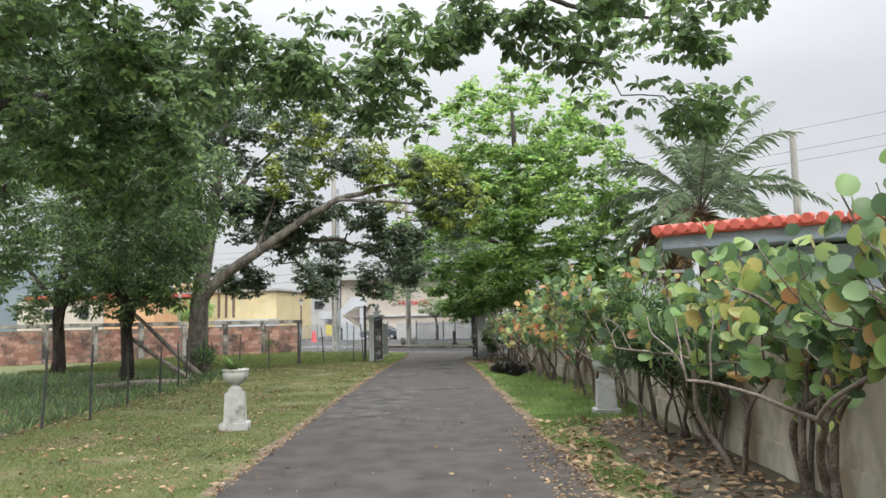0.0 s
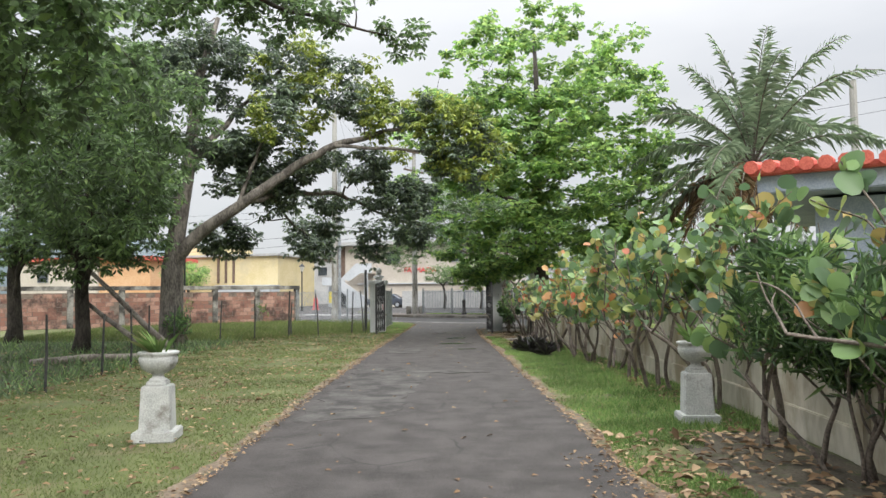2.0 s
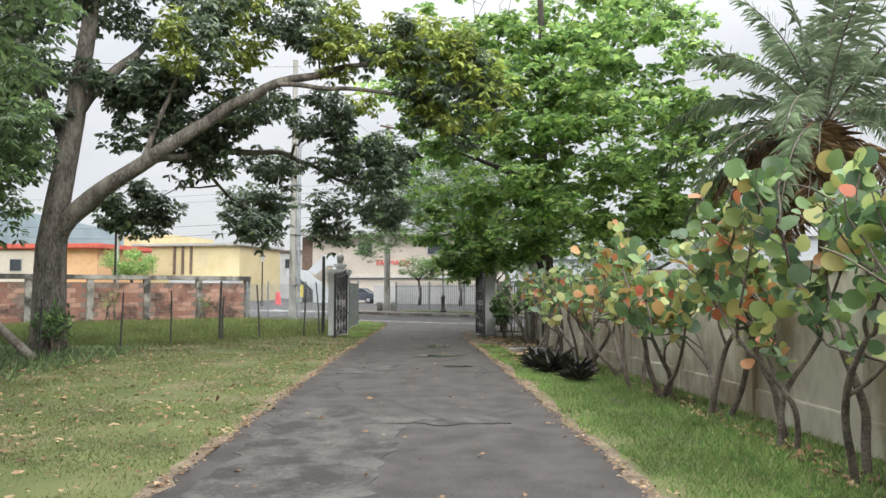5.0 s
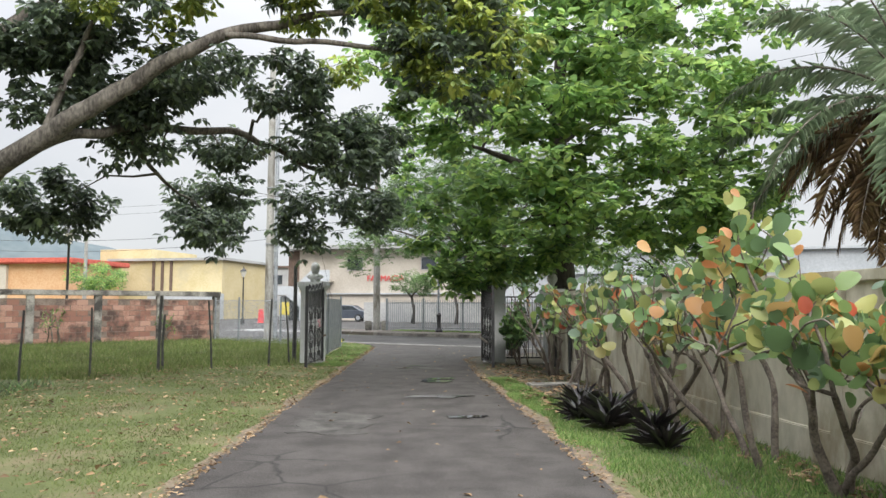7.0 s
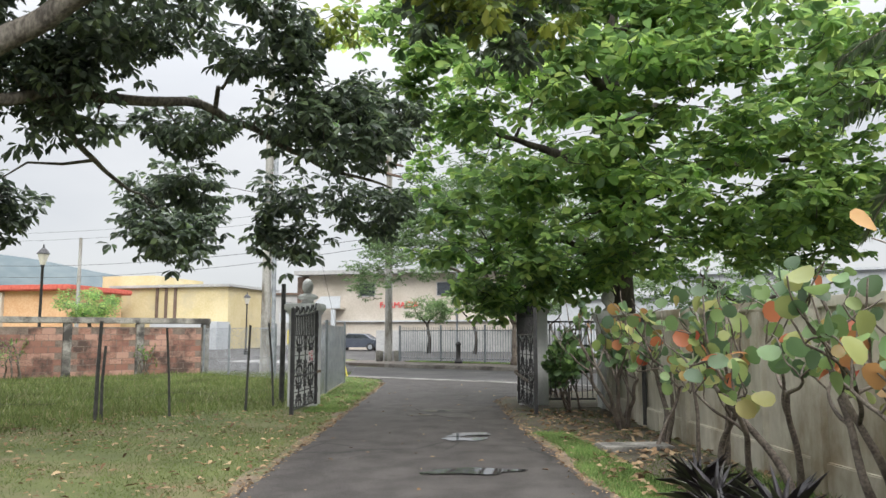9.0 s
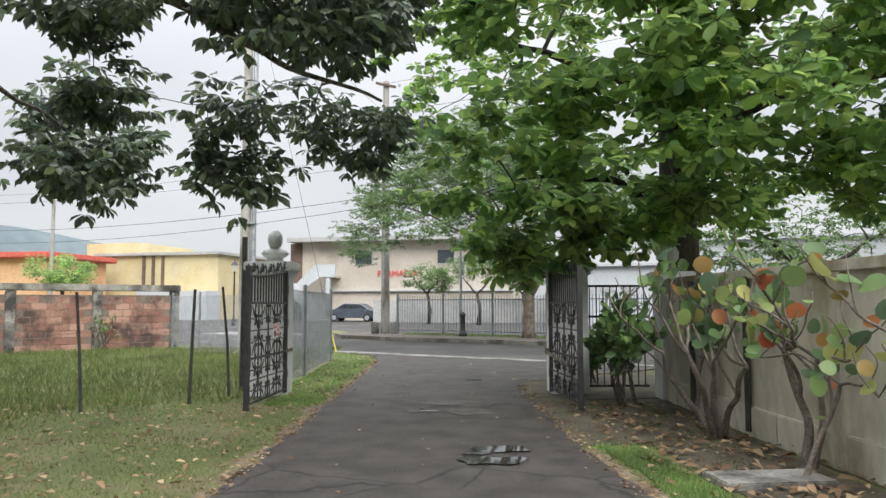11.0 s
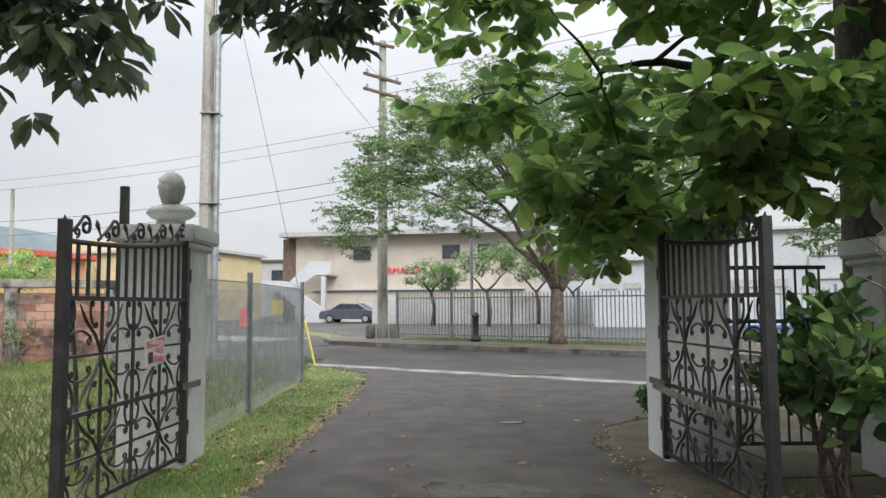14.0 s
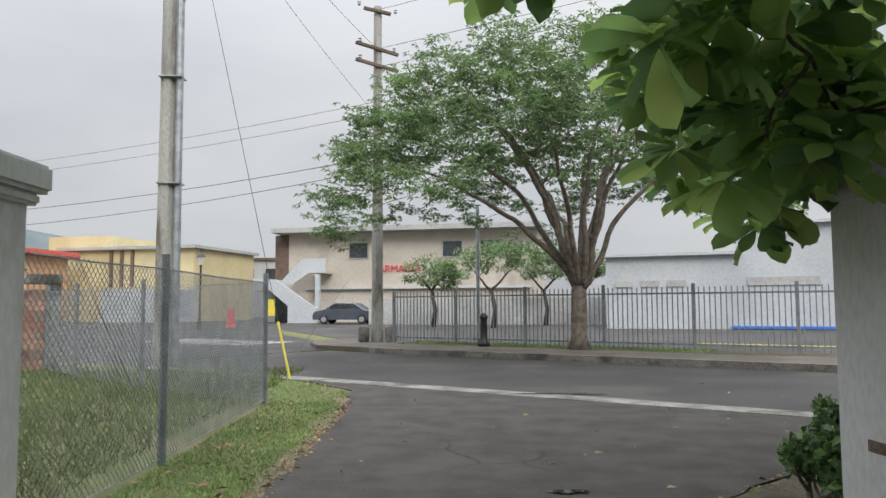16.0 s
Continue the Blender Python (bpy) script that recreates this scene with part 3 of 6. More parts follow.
def puddle(x, y, rx, ry):
    bm = bmesh.new()
    n = 26
    vs = []
    for i in range(n):
        a = i * math.tau / n
        r = 1 + 0.6 * noise.noise((x * 3 + math.cos(a) * 1.7, y * 3 + math.sin(a) * 1.3, 0.3))
        vs.append(bm.verts.new((x + rx * r * math.cos(a), y + ry * r * math.sin(a), 0.0285)))
    bm.faces.new(vs)
    tagged(part("puddle", bm, M_WATER), "shallow rain puddle on the asphalt driveway", "puddle", "puddles on the driveway")


for p in [(-0.02, 27.35, 0.3, 0.17), (0.06, 27.85, 0.24, 0.15), (-0.16, 27.65, 0.12, 0.06), (-0.1, 25.1, 0.55, 0.17), (0.2, 23.0, 0.24, 0.1), (-0.35, 30.9, 0.22, 0.05), (0.15, 34.1, 0.14, 0.05), (0.9, 39.6, 0.7, 0.07), (-0.6, 30.3, 0.12, 0.05)]:
    puddle(*p)

# ---------------------------------------------------------------- brick wall
BW0, BWD, BAY = Vector((-8.7, 44.6, 0)), Vector((-0.82, -0.572, 0)), 2.25
BWA = math.atan2(BWD.y, BWD.x)
wall_b = tagged(new("wall_west"), "clay block wall with concrete posts and capping, stained black", kind="structure")
L = BAY * 9
bm = bmesh.new()
c = BW0 + BWD * L / 2
box(bm, (c.x, c.y, 0.82), (L, 0.12, 1.64), BWA)
part("mortar_core", bm, M_MORTAR, wall_b)
bm = bmesh.new()
box(bm, (c.x, c.y, 1.86), (L + 0.3, 0.3, 0.2), BWA, 0.02)
part("capping", bm, M_OLDCONC, wall_b)
for k in range(10):
    p = BW0 + BWD * BAY * k
    part("post", box(bmesh.new(), (p.x, p.y, 0.88), (0.26, 0.26, 1.76), BWA, 0.015), M_OLDCONC, wall_b)

# ---------------------------------------------------------------- garden wall on the house side
GW = [(3.15, 2.0), (3.2, 9.0), (3.45, 15.0), (3.3, 19.0), (2.85, 24.0), (2.68, 28.0), (2.72, 31.35)]
wall_e = tagged(new("wall_east"), "cream painted garden wall with brown damp stains", kind="structure")
for a, b in zip(GW, GW[1:]):
    d = math.dist(a, b)
    an = math.atan2(b[1] - a[1], b[0] - a[0])
    cx, cy = (a[0] + b[0]) / 2, (a[1] + b[1]) / 2
    nx, ny = math.sin(an), -math.cos(an)
    part("panel", box(bmesh.new(), (cx + nx * 0.1, cy + ny * 0.1, 0.8), (d, 0.16, 1.6), an), M_WALL, wall_e)
    part("capping", box(bmesh.new(), (cx + nx * 0.1, cy + ny * 0.1, 1.645), (d + 0.04, 0.24, 0.1), an, 0.012), M_WALL, wall_e)
    part("plinth", box(bmesh.new(), (cx + nx * 0.07, cy + ny * 0.07, 0.15), (d, 0.17, 0.3), an, 0.012), M_WALL, wall_e)
    for t in np.arange(1.0, d, 2.0) / d:
        part("pilaster", box(bmesh.new(), (a[0] + (b[0] - a[0]) * t + nx * 0.06, a[1] + (b[1] - a[1]) * t + ny * 0.06, 0.8), (0.2, 0.2, 1.59), an, 0.01), M_WALL, wall_e)
for y in (28.6, 30.2):
    part("downpipe", tube(bmesh.new(), [(2.66, y, 0.05), (2.66, y, 1.62)], 0.035, 8), M_POST, wall_e, "dark drain pipe")


# ---------------------------------------------------------------- gate
def pillar(x0, x1, y0, y1, h, label, cap=0.09):
    p = empty("gate_pillar", pose((x0 + x1) / 2, (y0 + y1) / 2, 0), label, "pillar", "gate pillars")
    w, d = x1 - x0, y1 - y0
    part("shaft", box(bmesh.new(), (0, 0, (h - 0.14) / 2), (w, d, h - 0.14), 0, 0.012), M_PILLAR, p)
    part("moulding", box(bmesh.new(), (0, 0, h - 0.17), (w + cap * 0.9, d + cap * 0.9, 0.06), 0, 0.015), M_PILLAR, p)
    part("cap", box(bmesh.new(), (0, 0, h - 0.07), (w + cap * 1.8, d + cap * 1.8, 0.14), 0, 0.02), M_PILLAR, p)
    return p


pillar(-3.26, -2.71, 32.02, 32.57, 1.98, "white painted square gate pillar under a bust")
pillar(1.23, 1.78, 32.1, 32.65, 1.98, "white painted square gate pillar by the hedge")
pe = pillar(2.66, 3.06, 31.4, 31.8, 1.8, "pale square end pillar of the garden wall, with an urn finial")
bm = lathe(bmesh.new(), [(0.1, 1.8), (0.1, 1.84), (0.05, 1.87), (0.05, 1.9), (0.12, 1.99), (0.13, 2.08), (0.09, 2.16), (0.03, 2.2), (0.04, 2.24), (0.01, 2.28)], 16)
part("finial", bm, M_STONE, pe, smooth=True)


def bust():
    t = bmesh.new()
    lathe(t, [(0.12, 0.0), (0.12, 0.04), (0.085, 0.06), (0.13, 0.09), (0.155, 0.13), (0.12, 0.18), (0.07, 0.2), (0.062, 0.25)], 22)
    m = bmesh.ops.create_uvsphere(t, u_segments=36, v_segments=26, radius=0.118, matrix=Matrix.Translation((0, 0.0, 0.335)) @ Matrix.Diagonal((0.84, 1.02, 1.22, 1)))
    for v in m["verts"]:
        d = (v.co - Vector((0, 0, 0.335))).normalized()
        curl = 1.0 if d.z > 0.15 or d.y < 0.2 else 0.15
        v.co += d * (0.026 * curl * abs(noise.noise(v.co * 26)) + 0.006 * noise.noise(v.co * 60))
        if d.y > 0.55 and d.z < -0.1:
            v.co.y -= 0.02 * (d.y - 0.55)
    box(t, (0, 0.115, 0.32), (0.026, 0.035, 0.05), 0, 0.008)
    for v in t.verts:
        if 0.05 < v.co.z < 0.2:
            v.co.x *= 1.3
    return t


b = part("bust", bust(), M_STONE, smooth=True)
b.location = (-2.95, 32.3, 1.98)
b.scale = (1.05, 1.05, 1.02)
tagged(b, "weathered white stone bust on a gate pillar", "bust")


def scroll(p0, p1, bend, curl=8.0, n=72):
    """A wrought C-scroll in the plane of the gate: slack in the middle, rolled up at both ends."""
    q, a, pts = Vector((0, 0)), 0.0, []
    for i in range(n + 1):
        pts.append(q.copy())
        s = abs(2 * i / n - 1)
        k = min(1.0, max(0.0, (s - 0.42) / 0.2))
        a += bend * (0.9 + curl * (k * k * (3 - 2 * k) + 0.9 * max(0.0, s - 0.75) / 0.25)) * 2.4 / n
        q = q + Vector((math.cos(a), math.sin(a))) / n
    k = int(n * 0.2)
    e0, e1 = pts[k], pts[n - k]
    d, D = e1 - e0, Vector(p1) - Vector(p0)
    m = D.length / d.length
    rot = math.atan2(D.y, D.x) - math.atan2(d.y, d.x)
    out = []
    for p in pts:
        w = (p - e0) * m
        out.append((p0[0] + w.x * math.cos(rot) - w.y * math.sin(rot), 0, p0[1] + w.x * math.sin(rot) + w.y * math.cos(rot)))
    return out


def gate_panel(g, cx, cz, a, b):
    """One panel: crossed spears from the middle, with C-scrolls between them."""
    part("stem", box(bmesh.new(), (cx, 0, cz), (0.018, 0.016, 2 * b)), M_IRON, g)
    part("mid_bar", box(bmesh.new(), (cx, 0, cz), (2 * a, 0.014, 0.016)), M_IRON, g)
    for sx in (-1, 1):
        for sz in (-1, 1):
            bm = bmesh.new()
            tube(bm, [(cx, 0, cz), (cx + sx * 0.18 * a, 0, cz + sz * 0.36 * b), (cx + sx * 0.44 * a, 0, cz + sz * 0.62 * b), (cx + sx * 0.62 * a, 0, cz + sz * 0.93 * b)], [0.011, 0.011, 0.012, 0.004], 5)
            part("spear", bm, M_IRON, g)
            for p0, p1, bend in (((cx + sx * 0.3 * a, cz + sz * 0.26 * b), (cx + sx * 0.86 * a, cz + sz * 0.34 * b), -sx * sz), ((cx + sx * 0.17 * a, cz + sz * 0.5 * b), (cx + sx * 0.3 * a, cz + sz * 0.97 * b), sx * sz), ((cx + sx * 0.93 * a, cz + sz * 0.42 * b), (cx + sx * 0.8 * a, cz + sz * 0.97 * b), -sx * sz)):
                part("scroll", tube(bmesh.new(), scroll(p0, p1, bend), 0.0085, 5), M_IRON, g)


def gate_leaf(width, label):
    g = empty("iron_gate", None, label, "gate", "leaves of the driveway gate")
    H, z0 = 1.8, 0.06
    part("hinge_stile", box(bmesh.new(), (0.025, 0, (H + z0) / 2 + 0.06), (0.05, 0.05, H - z0 + 0.12)), M_IRON, g)
    part("lock_stile", box(bmesh.new(), (width - 0.025, 0, (H + z0) / 2), (0.06, 0.06, H - z0 + 0.05)), M_IRON, g)
    for z in (z0 + 0.05, 0.66, 1.36):
        part("rail", box(bmesh.new(), (width / 2, 0, z), (width - 0.1, 0.03, 0.027)), M_IRON, g)
    top = [(width * i / 12, 0, 1.7 + 0.13 * (1 - i / 12) ** 2) for i in range(13)]
    part("top_rail", tube(bmesh.new(), top, 0.018, 6), M_IRON, g)
    n = 14
    for i in range(1, n):
        x = 0.05 + (width - 0.1) * i / n
        zt = 1.7 + 0.13 * (1 - x / width) ** 2
        part("picket", box(bmesh.new(), (x, 0, (1.36 + zt) / 2), (0.018, 0.018, zt - 1.36)), M_IRON, g)
    half = (width - 0.1) / 2
    for i in range(2):
        cx = 0.05 + half * (i + 0.5)
        gate_panel(g, cx, 1.01, half / 2, 0.34)
        gate_panel(g, cx, 0.385, half / 2, 0.27)
    part("stem", box(bmesh.new(), (width / 2, 0, 0.72), (0.02, 0.018, 1.26)), M_IRON, g)
    for i in range(5):
        x0, x1 = width * i / 5 + 0.04, width * (i + 1) / 5 - 0.04
        z = 1.73 + 0.13 * (1 - (i + 0.5) / 5) ** 2
        # a slanting bar that rolls over at its upper end, and a small curl at its foot
        hook = [(x1, 0, z - 0.01), (x1 - (x1 - x0) * 0.45, 0, z + 0.075)] + [(x0 + 0.07 + 0.062 * (1 - 0.05 * k) * math.cos(radians(70 + 28 * k)), 0, z + 0.075 + 0.062 * (1 - 0.05 * k) * math.sin(radians(70 + 28 * k))) for k in range(16)]
        part("crest_scroll", tube(bmesh.new(), hook, 0.011, 5), M_IRON, g)
        foot_curl = [(x1 - 0.11 + 0.032 * (1 - 0.05 * k) * math.cos(radians(-90 - 28 * k)), 0, z + 0.028 + 0.032 * (1 - 0.05 * k) * math.sin(radians(-90 - 28 * k))) for k in range(14)]
        part("crest_curl", tube(bmesh.new(), foot_curl, 0.0085, 5), M_IRON, g)
        bm = tube(bmesh.new(), [(x1 - 0.04, 0, z), (x1 - 0.01, 0, z + 0.05), (x1 + 0.015, 0, z + 0.085), (x1 + 0.025, 0, z + 0.12)], [0.006, 0.008, 0.017, 0.002], 5)
        part("leaf_finial", bm, M_IRON, g)
    for z in (0.28, 1.02, 1.5):
        part("hinge", tube(bmesh.new(), [(-0.015, 0, z), (-0.015, 0, z + 0.11)], 0.03, 8), M_IRON, g)
    part("strap", box(bmesh.new(), (-0.06, 0.035, 0.67), (0.34, 0.012, 0.05)), M_RUST, g, "rusty flat strap bolted to the pillar")
    return g


gl = gate_leaf(1.78, "open black wrought iron gate leaf with scrollwork and a small sign")
gl.matrix_world = pose(-2.71, 32.02, 0, 0, 0, -94.5)
sign = part("sign", box(bmesh.new(), (0.62, 0.032, 0.98), (0.3, 0.01, 0.2), 0, 0.0, 0, 0.1), M_SIGN, gl, "faded pink and white warning notice")


def lettering(text, size, m, mat, parent, name="lettering"):
    """Raised letters in the built-in font, as a mesh."""
    cu = bpy.data.curves.new(name, "FONT")
    cu.body, cu.size, cu.extrude, cu.align_x = text, size, 0.002 if size < 0.5 else 0.04, "CENTER"
    tmp = new(name, cu)
    data = bpy.data.meshes.new_from_object(tmp.evaluated_get(bpy.context.evaluated_depsgraph_get()))
    bpy.data.objects.remove(tmp)
    ob = link(name, data, mat, parent)
    ob.matrix_local = m
    return ob


part("sign_band", box(bmesh.new(), (0.625, 0.039, 1.046), (0.285, 0.004, 0.052), 0, 0.0, 0, 0.1), M_FADED, sign)
for k, (text, dx) in enumerate((("CUIDADO", 0.0), ("HAY", 0.05), ("PERRO", 0.05))):
    lettering(text, 0.052 if k == 0 else 0.06, pose(0.62 - dx, 0.043, 1.03 - 0.062 * k, 90, 6, 180), M_SIGN if k == 0 else M_FADED, sign)
part("dog_mark", box(bmesh.new(), (0.7, 0.039, 0.94), (0.07, 0.003, 0.08), 0, 0.0, 0, 0.1), M_IRON, sign)
gr = gate_leaf(1.78, "open black wrought iron gate leaf with scrollwork under low branches")
bm = box(bmesh.new(), (0.62, 0.06, 0.6), (1.35, 0.035, 0.05), 0, 0.006, 0, 0.06)
part("wooden_bar", bm, M_WOOD, gr, "weathered wooden bar tied across the gate")
gr.matrix_world = pose(1.19, 32.02, 0, 0, 0, -87.0) @ Matrix.Diagonal((1, -1, 1, 1))


# iron railing between the gate pillar and the end of the garden wall
rail = empty("iron_railing", pose(1.83, 32.4, 0), "black iron railing panel with looped lower bars", "railing")
for z in (0.1, 1.15, 1.62):
    part("rail", box(bmesh.new(), (0.45, 0, z), (0.95, 0.03, 0.035)), M_IRON, rail)
for i in range(9):
    part("bar", box(bmesh.new(), (0.03 + 0.105 * i, 0, 0.86), (0.016, 0.016, 1.5)), M_IRON, rail)


# ---------------------------------------------------------------- urns
def urn(x, y, label, tilt=0.0):
    u = empty("garden_urn", pose(x, y, 0, 0, 0, tilt), label, "planter", "urns beside the driveway")
    part("base", box(bmesh.new(), (0, 0, 0.055), (0.42, 0.42, 0.11), 0, 0.012), M_STONE, u)
    bm = box(bmesh.new(), (0, 0, 0.33), (0.29, 0.29, 0.46), 0, 0.012)
    for v in bm.verts:
        k = 1.06 - 0.1 * (v.co.z - 0.1) / 0.46
        v.co.x *= k
        v.co.y *= k
    box(bm, (0, 0, 0.58), (0.2, 0.2, 0.05), 0, 0.012)
    part("pedestal", bm, M_STONE, u)
    bm = lathe(bmesh.new(), [(0.095, 0.6), (0.09, 0.62), (0.06, 0.64), (0.055, 0.67), (0.1, 0.69), (0.155, 0.73), (0.185, 0.79), (0.19, 0.84), (0.178, 0.86), (0.2, 0.875), (0.205, 0.9), (0.19, 0.905), (0.17, 0.88), (0.02, 0.86)], 28)
    for v in bm.verts:
        if 0.7 < v.co.z < 0.85:
            k = 1 + 0.035 * math.cos(14 * math.atan2(v.co.y, v.co.x))
            v.co.x *= k
            v.co.y *= k
    part("bowl", bm, M_STONE, u, smooth=True)
    n = 34
    a = RNG.random(n) * math.tau
    way = np.stack([np.cos(a), np.sin(a), RNG.uniform(0.5, 2.2, n)], 1)
    base = np.stack([0.06 * np.cos(a), 0.06 * np.sin(a), np.full(n, 0.87)], 1)
    pl = link("potted_plant", leaf_mesh("potted_plant", base, way, np.tile([0, 0, 1.0], (n, 1)) + RNG.normal(size=(n, 3)) * 0.2, RNG.uniform(0.16, 0.34, n), RNG.uniform(0.03, 0.05, n)), L_LUSH)
    pl.location = (x, y, 0)
    tagged(pl, "green strap-leaved plant growing in a white urn", "plant", "plants in the urns")


urn(-3.2, 11.4, "white cast stone urn on a pedestal on the lawn", 8)
urn(2.56, 12.1, "white cast stone urn on a pedestal beside the hedge", -4)


# ---------------------------------------------------------------- fences
def stake(x, y, h, lean=0.0, r=0.022, thick=False):
    bm = bmesh.new()
    tube(bm, [(0, 0, -0.02), (lean * 0.4 + RNG.normal() * 0.01, 0, h * 0.5), (lean, 0.0, h)], [r * 1.1, r, r * 0.9], 6)
    data = bpy.data.meshes.new("fence_post")
    bm.to_mesh(data)
    bm.free()
    ob = link("fence_post", data, M_POST)
    ob.location = (x, y, 0)
    return tagged(ob, "thick dark wooden fence post on the lawn" if thick else "thin dark metal stake of a wire fence", "fence post", "posts of the wire fence")


STAKES = [(-6.45, 12.0, 1.25, 0.06), (-6.15, 13.0, 1.3, 0.02), (-6.45, 15.2, 1.2, 0.0), (-6.75, 17.7, 1.15, 0.03), (-6.85, 19.2, 1.2, -0.02), (-7.5, 21.7, 1.25, 0.0), (-7.9, 24.4, 1.2, 0.02), (-7.55, 27.4, 1.3, 0.05), (-6.68, 28.3, 1.35, 0.0), (-4.95, 30.45, 1.5, -0.1), (-3.85, 31.2, 1.55, 0.05)]
for x, y, h, lean in STAKES:
    stake(x, y, h, lean)
stake(-5.83, 29.6, 1.6, 0.03, 0.032, True)
stake(-5.76, 29.66, 1.2, 0.02, 0.026, True)
stake(-3.5, 31.9, 1.6, -0.12, 0.02, True)
stake(-3.5, 32.65, 2.4, 0.0, 0.05, True)
LINE = [(x, y) for x, y, h, l in STAKES[:9]] + [(-5.83, 29.6)] + [(-4.95, 30.45), (-3.85, 31.2), (-3.4, 31.9)]
for z in (0.35, 0.65, 0.95):
    bm = bmesh.new()
    for a, b in zip(LINE, LINE[1:]):
        tube(bm, [(a[0], a[1], z + 0.05), ((a[0] + b[0]) / 2, (a[1] + b[1]) / 2, z - 0.01), (b[0], b[1], z + 0.05)], 0.0016, 4)
    tagged(part("fence_wire", bm, M_POST), "sagging dark wire strung between fence stakes", "wire", "wires of the wire fence")


def chain_link(name, a, b, h, label):
    """A chain-link panel: woven diagonal wires between two places."""
    t = empty(name, None, label, "fence", "chain-link panels")
    a, b = Vector((*a, 0)), Vector((*b, 0))
    L, d = (b - a).length, (b - a).normalized()
    n = Vector((-d.y, d.x, 0))
    g = 0.062
    bm = bmesh.new()
    k = int((L + h) / g)
    for s in (-1, 1):
        for i in range(-1, k + 1):
            x0 = i * g if s < 0 else i * g - h
            za, zb = 0.04, h
            xa, xb = (x0, x0 - (h - 0.04)) if s < 0 else (x0, x0 + (h - 0.04))
            if min(xa, xb) > L or max(xa, xb) < 0:
                continue
            t0, t1 = 0.0, 1.0
            for lim in (0, L):
                if (xa - lim) * (xb - lim) < 0:
                    q = (lim - xa) / (xb - xa)
                    if (xa < 0 and lim == 0) or (xa > L and lim == L):
                        t0 = max(t0, q)
                    else:
                        t1 = min(t1, q)
            p = [a + d * (xa + (xb - xa) * q) + Vector((0, 0, za + (zb - za) * q)) + n * 0.004 * s for q in (t0, t1)]
            tube(bm, p, 0.003, 3, False)
    part("mesh", bm, M_GALV, t)
    for z in (0.06, h):
        part("line_wire", tube(bmesh.new(), [a + Vector((0, 0, z)), a.lerp(b, 0.5) + Vector((0, 0, z - 0.015)), b + Vector((0, 0, z))], 0.006, 5), M_GALV, t)
    return t


CL = [(-3.05, 32.75), (-2.97, 35.15), (-2.99, 38.9), (-5.35, 40.8), (-7.3, 42.7), (-8.6, 44.2)]
for a, b in zip(CL, CL[1:]):
    chain_link("chain_link_fence", a, b, 1.6, "galvanised chain-link fence panel, slightly bent")
for x, y in CL[1:]:
    ob = part("fence_post", tube(bmesh.new(), [(0, 0, -0.02), (0.0, 0, 1.72)], 0.034, 10), M_FENCE)
    ob.location = (x, y, 0)
    tagged(ob, "grey steel post of the chain-link fence", "fence post", "posts of the chain-link fence")


# picket fence of the car park
FN = 41.6
fence_u = [-31.6, -29.3, -27.0, -24.7, -22.4, -20.1, -17.8, -15.5]
picket = None
for i, u in enumerate(fence_u):
    x, y = street(u, FN)
    f = empty("picket_fence", pose(x, y, 0.14, 0, 0, math.degrees(math.atan2(-0.574, 0.819))), "grey painted steel picket fence panel beside the pavement", "fence", "panels of the car park fence")
    part("post", box(bmesh.new(), (0, 0, 0.82), (0.075, 0.075, 1.64)), M_FENCE, f)
    for z in (0.16, 1.4):
        part("rail", box(bmesh.new(), (1.15, 0, z), (2.225, 0.035, 0.045)), M_FENCE, f)
    for k in range(1, 18):
        if picket is None:
            picket = bpy.data.meshes.new("picket")
            bm = box(bmesh.new(), (0, 0, 0.8), (0.024, 0.024, 1.52))
            bm.to_mesh(picket)
            bm.free()
            picket.materials.append(M_FENCE)
        p = new("picket", picket)
        p.parent = f
        p.location = (2.3 * k / 18, 0, 0)


# ---------------------------------------------------------------- poles, lamps and cables
def bollard(x, y):
    bm = lathe(bmesh.new(), [(0.17, 0), (0.17, 0.1), (0.12, 0.16), (0.1, 0.22), (0.095, 0.75), (0.12, 0.78), (0.12, 0.82), (0.09, 0.86), (0.05, 0.92)], 16)
    ob = part("bollard", bm, M_IRON, smooth=True)
    ob.location = (x, y, 0.14)
    tagged(ob, "black cast iron bollard on the pavement", "bollard")


bollard(0.62, 49.6)


def pole(x, y, h, r0, r1, label, conduit=False, base=False):
    p = empty("utility_pole", pose(x, y, 0), label, "utility pole", "utility poles")
    part("shaft", tube(bmesh.new(), [(0, 0, -0.05), (0, 0, h * 0.5), (0, 0, h)], [r0, (r0 + r1) / 2, r1], 8), M_POLE, p)
    if conduit:
        part("conduit", tube(bmesh.new(), [(r0 + 0.09, -0.05, 0), (r0 + 0.06, -0.05, h * 0.8)], 0.085, 8), M_GALV, p, "grey metal conduit")
        for z in (1.6, 4.0, 6.4):
            part("clamp", box(bmesh.new(), (0.1, -0.02, z), (0.5, 0.4, 0.03)), M_GALV, p)
    if base:
        for dx, dy in ((-0.42, -0.1), (0.42, -0.1)):
            part("stone_block", box(bmesh.new(), (dx, dy, 0.38), (0.34, 0.5, 0.5), 0.1, 0.04), M_OLDCONC, p)
    return p


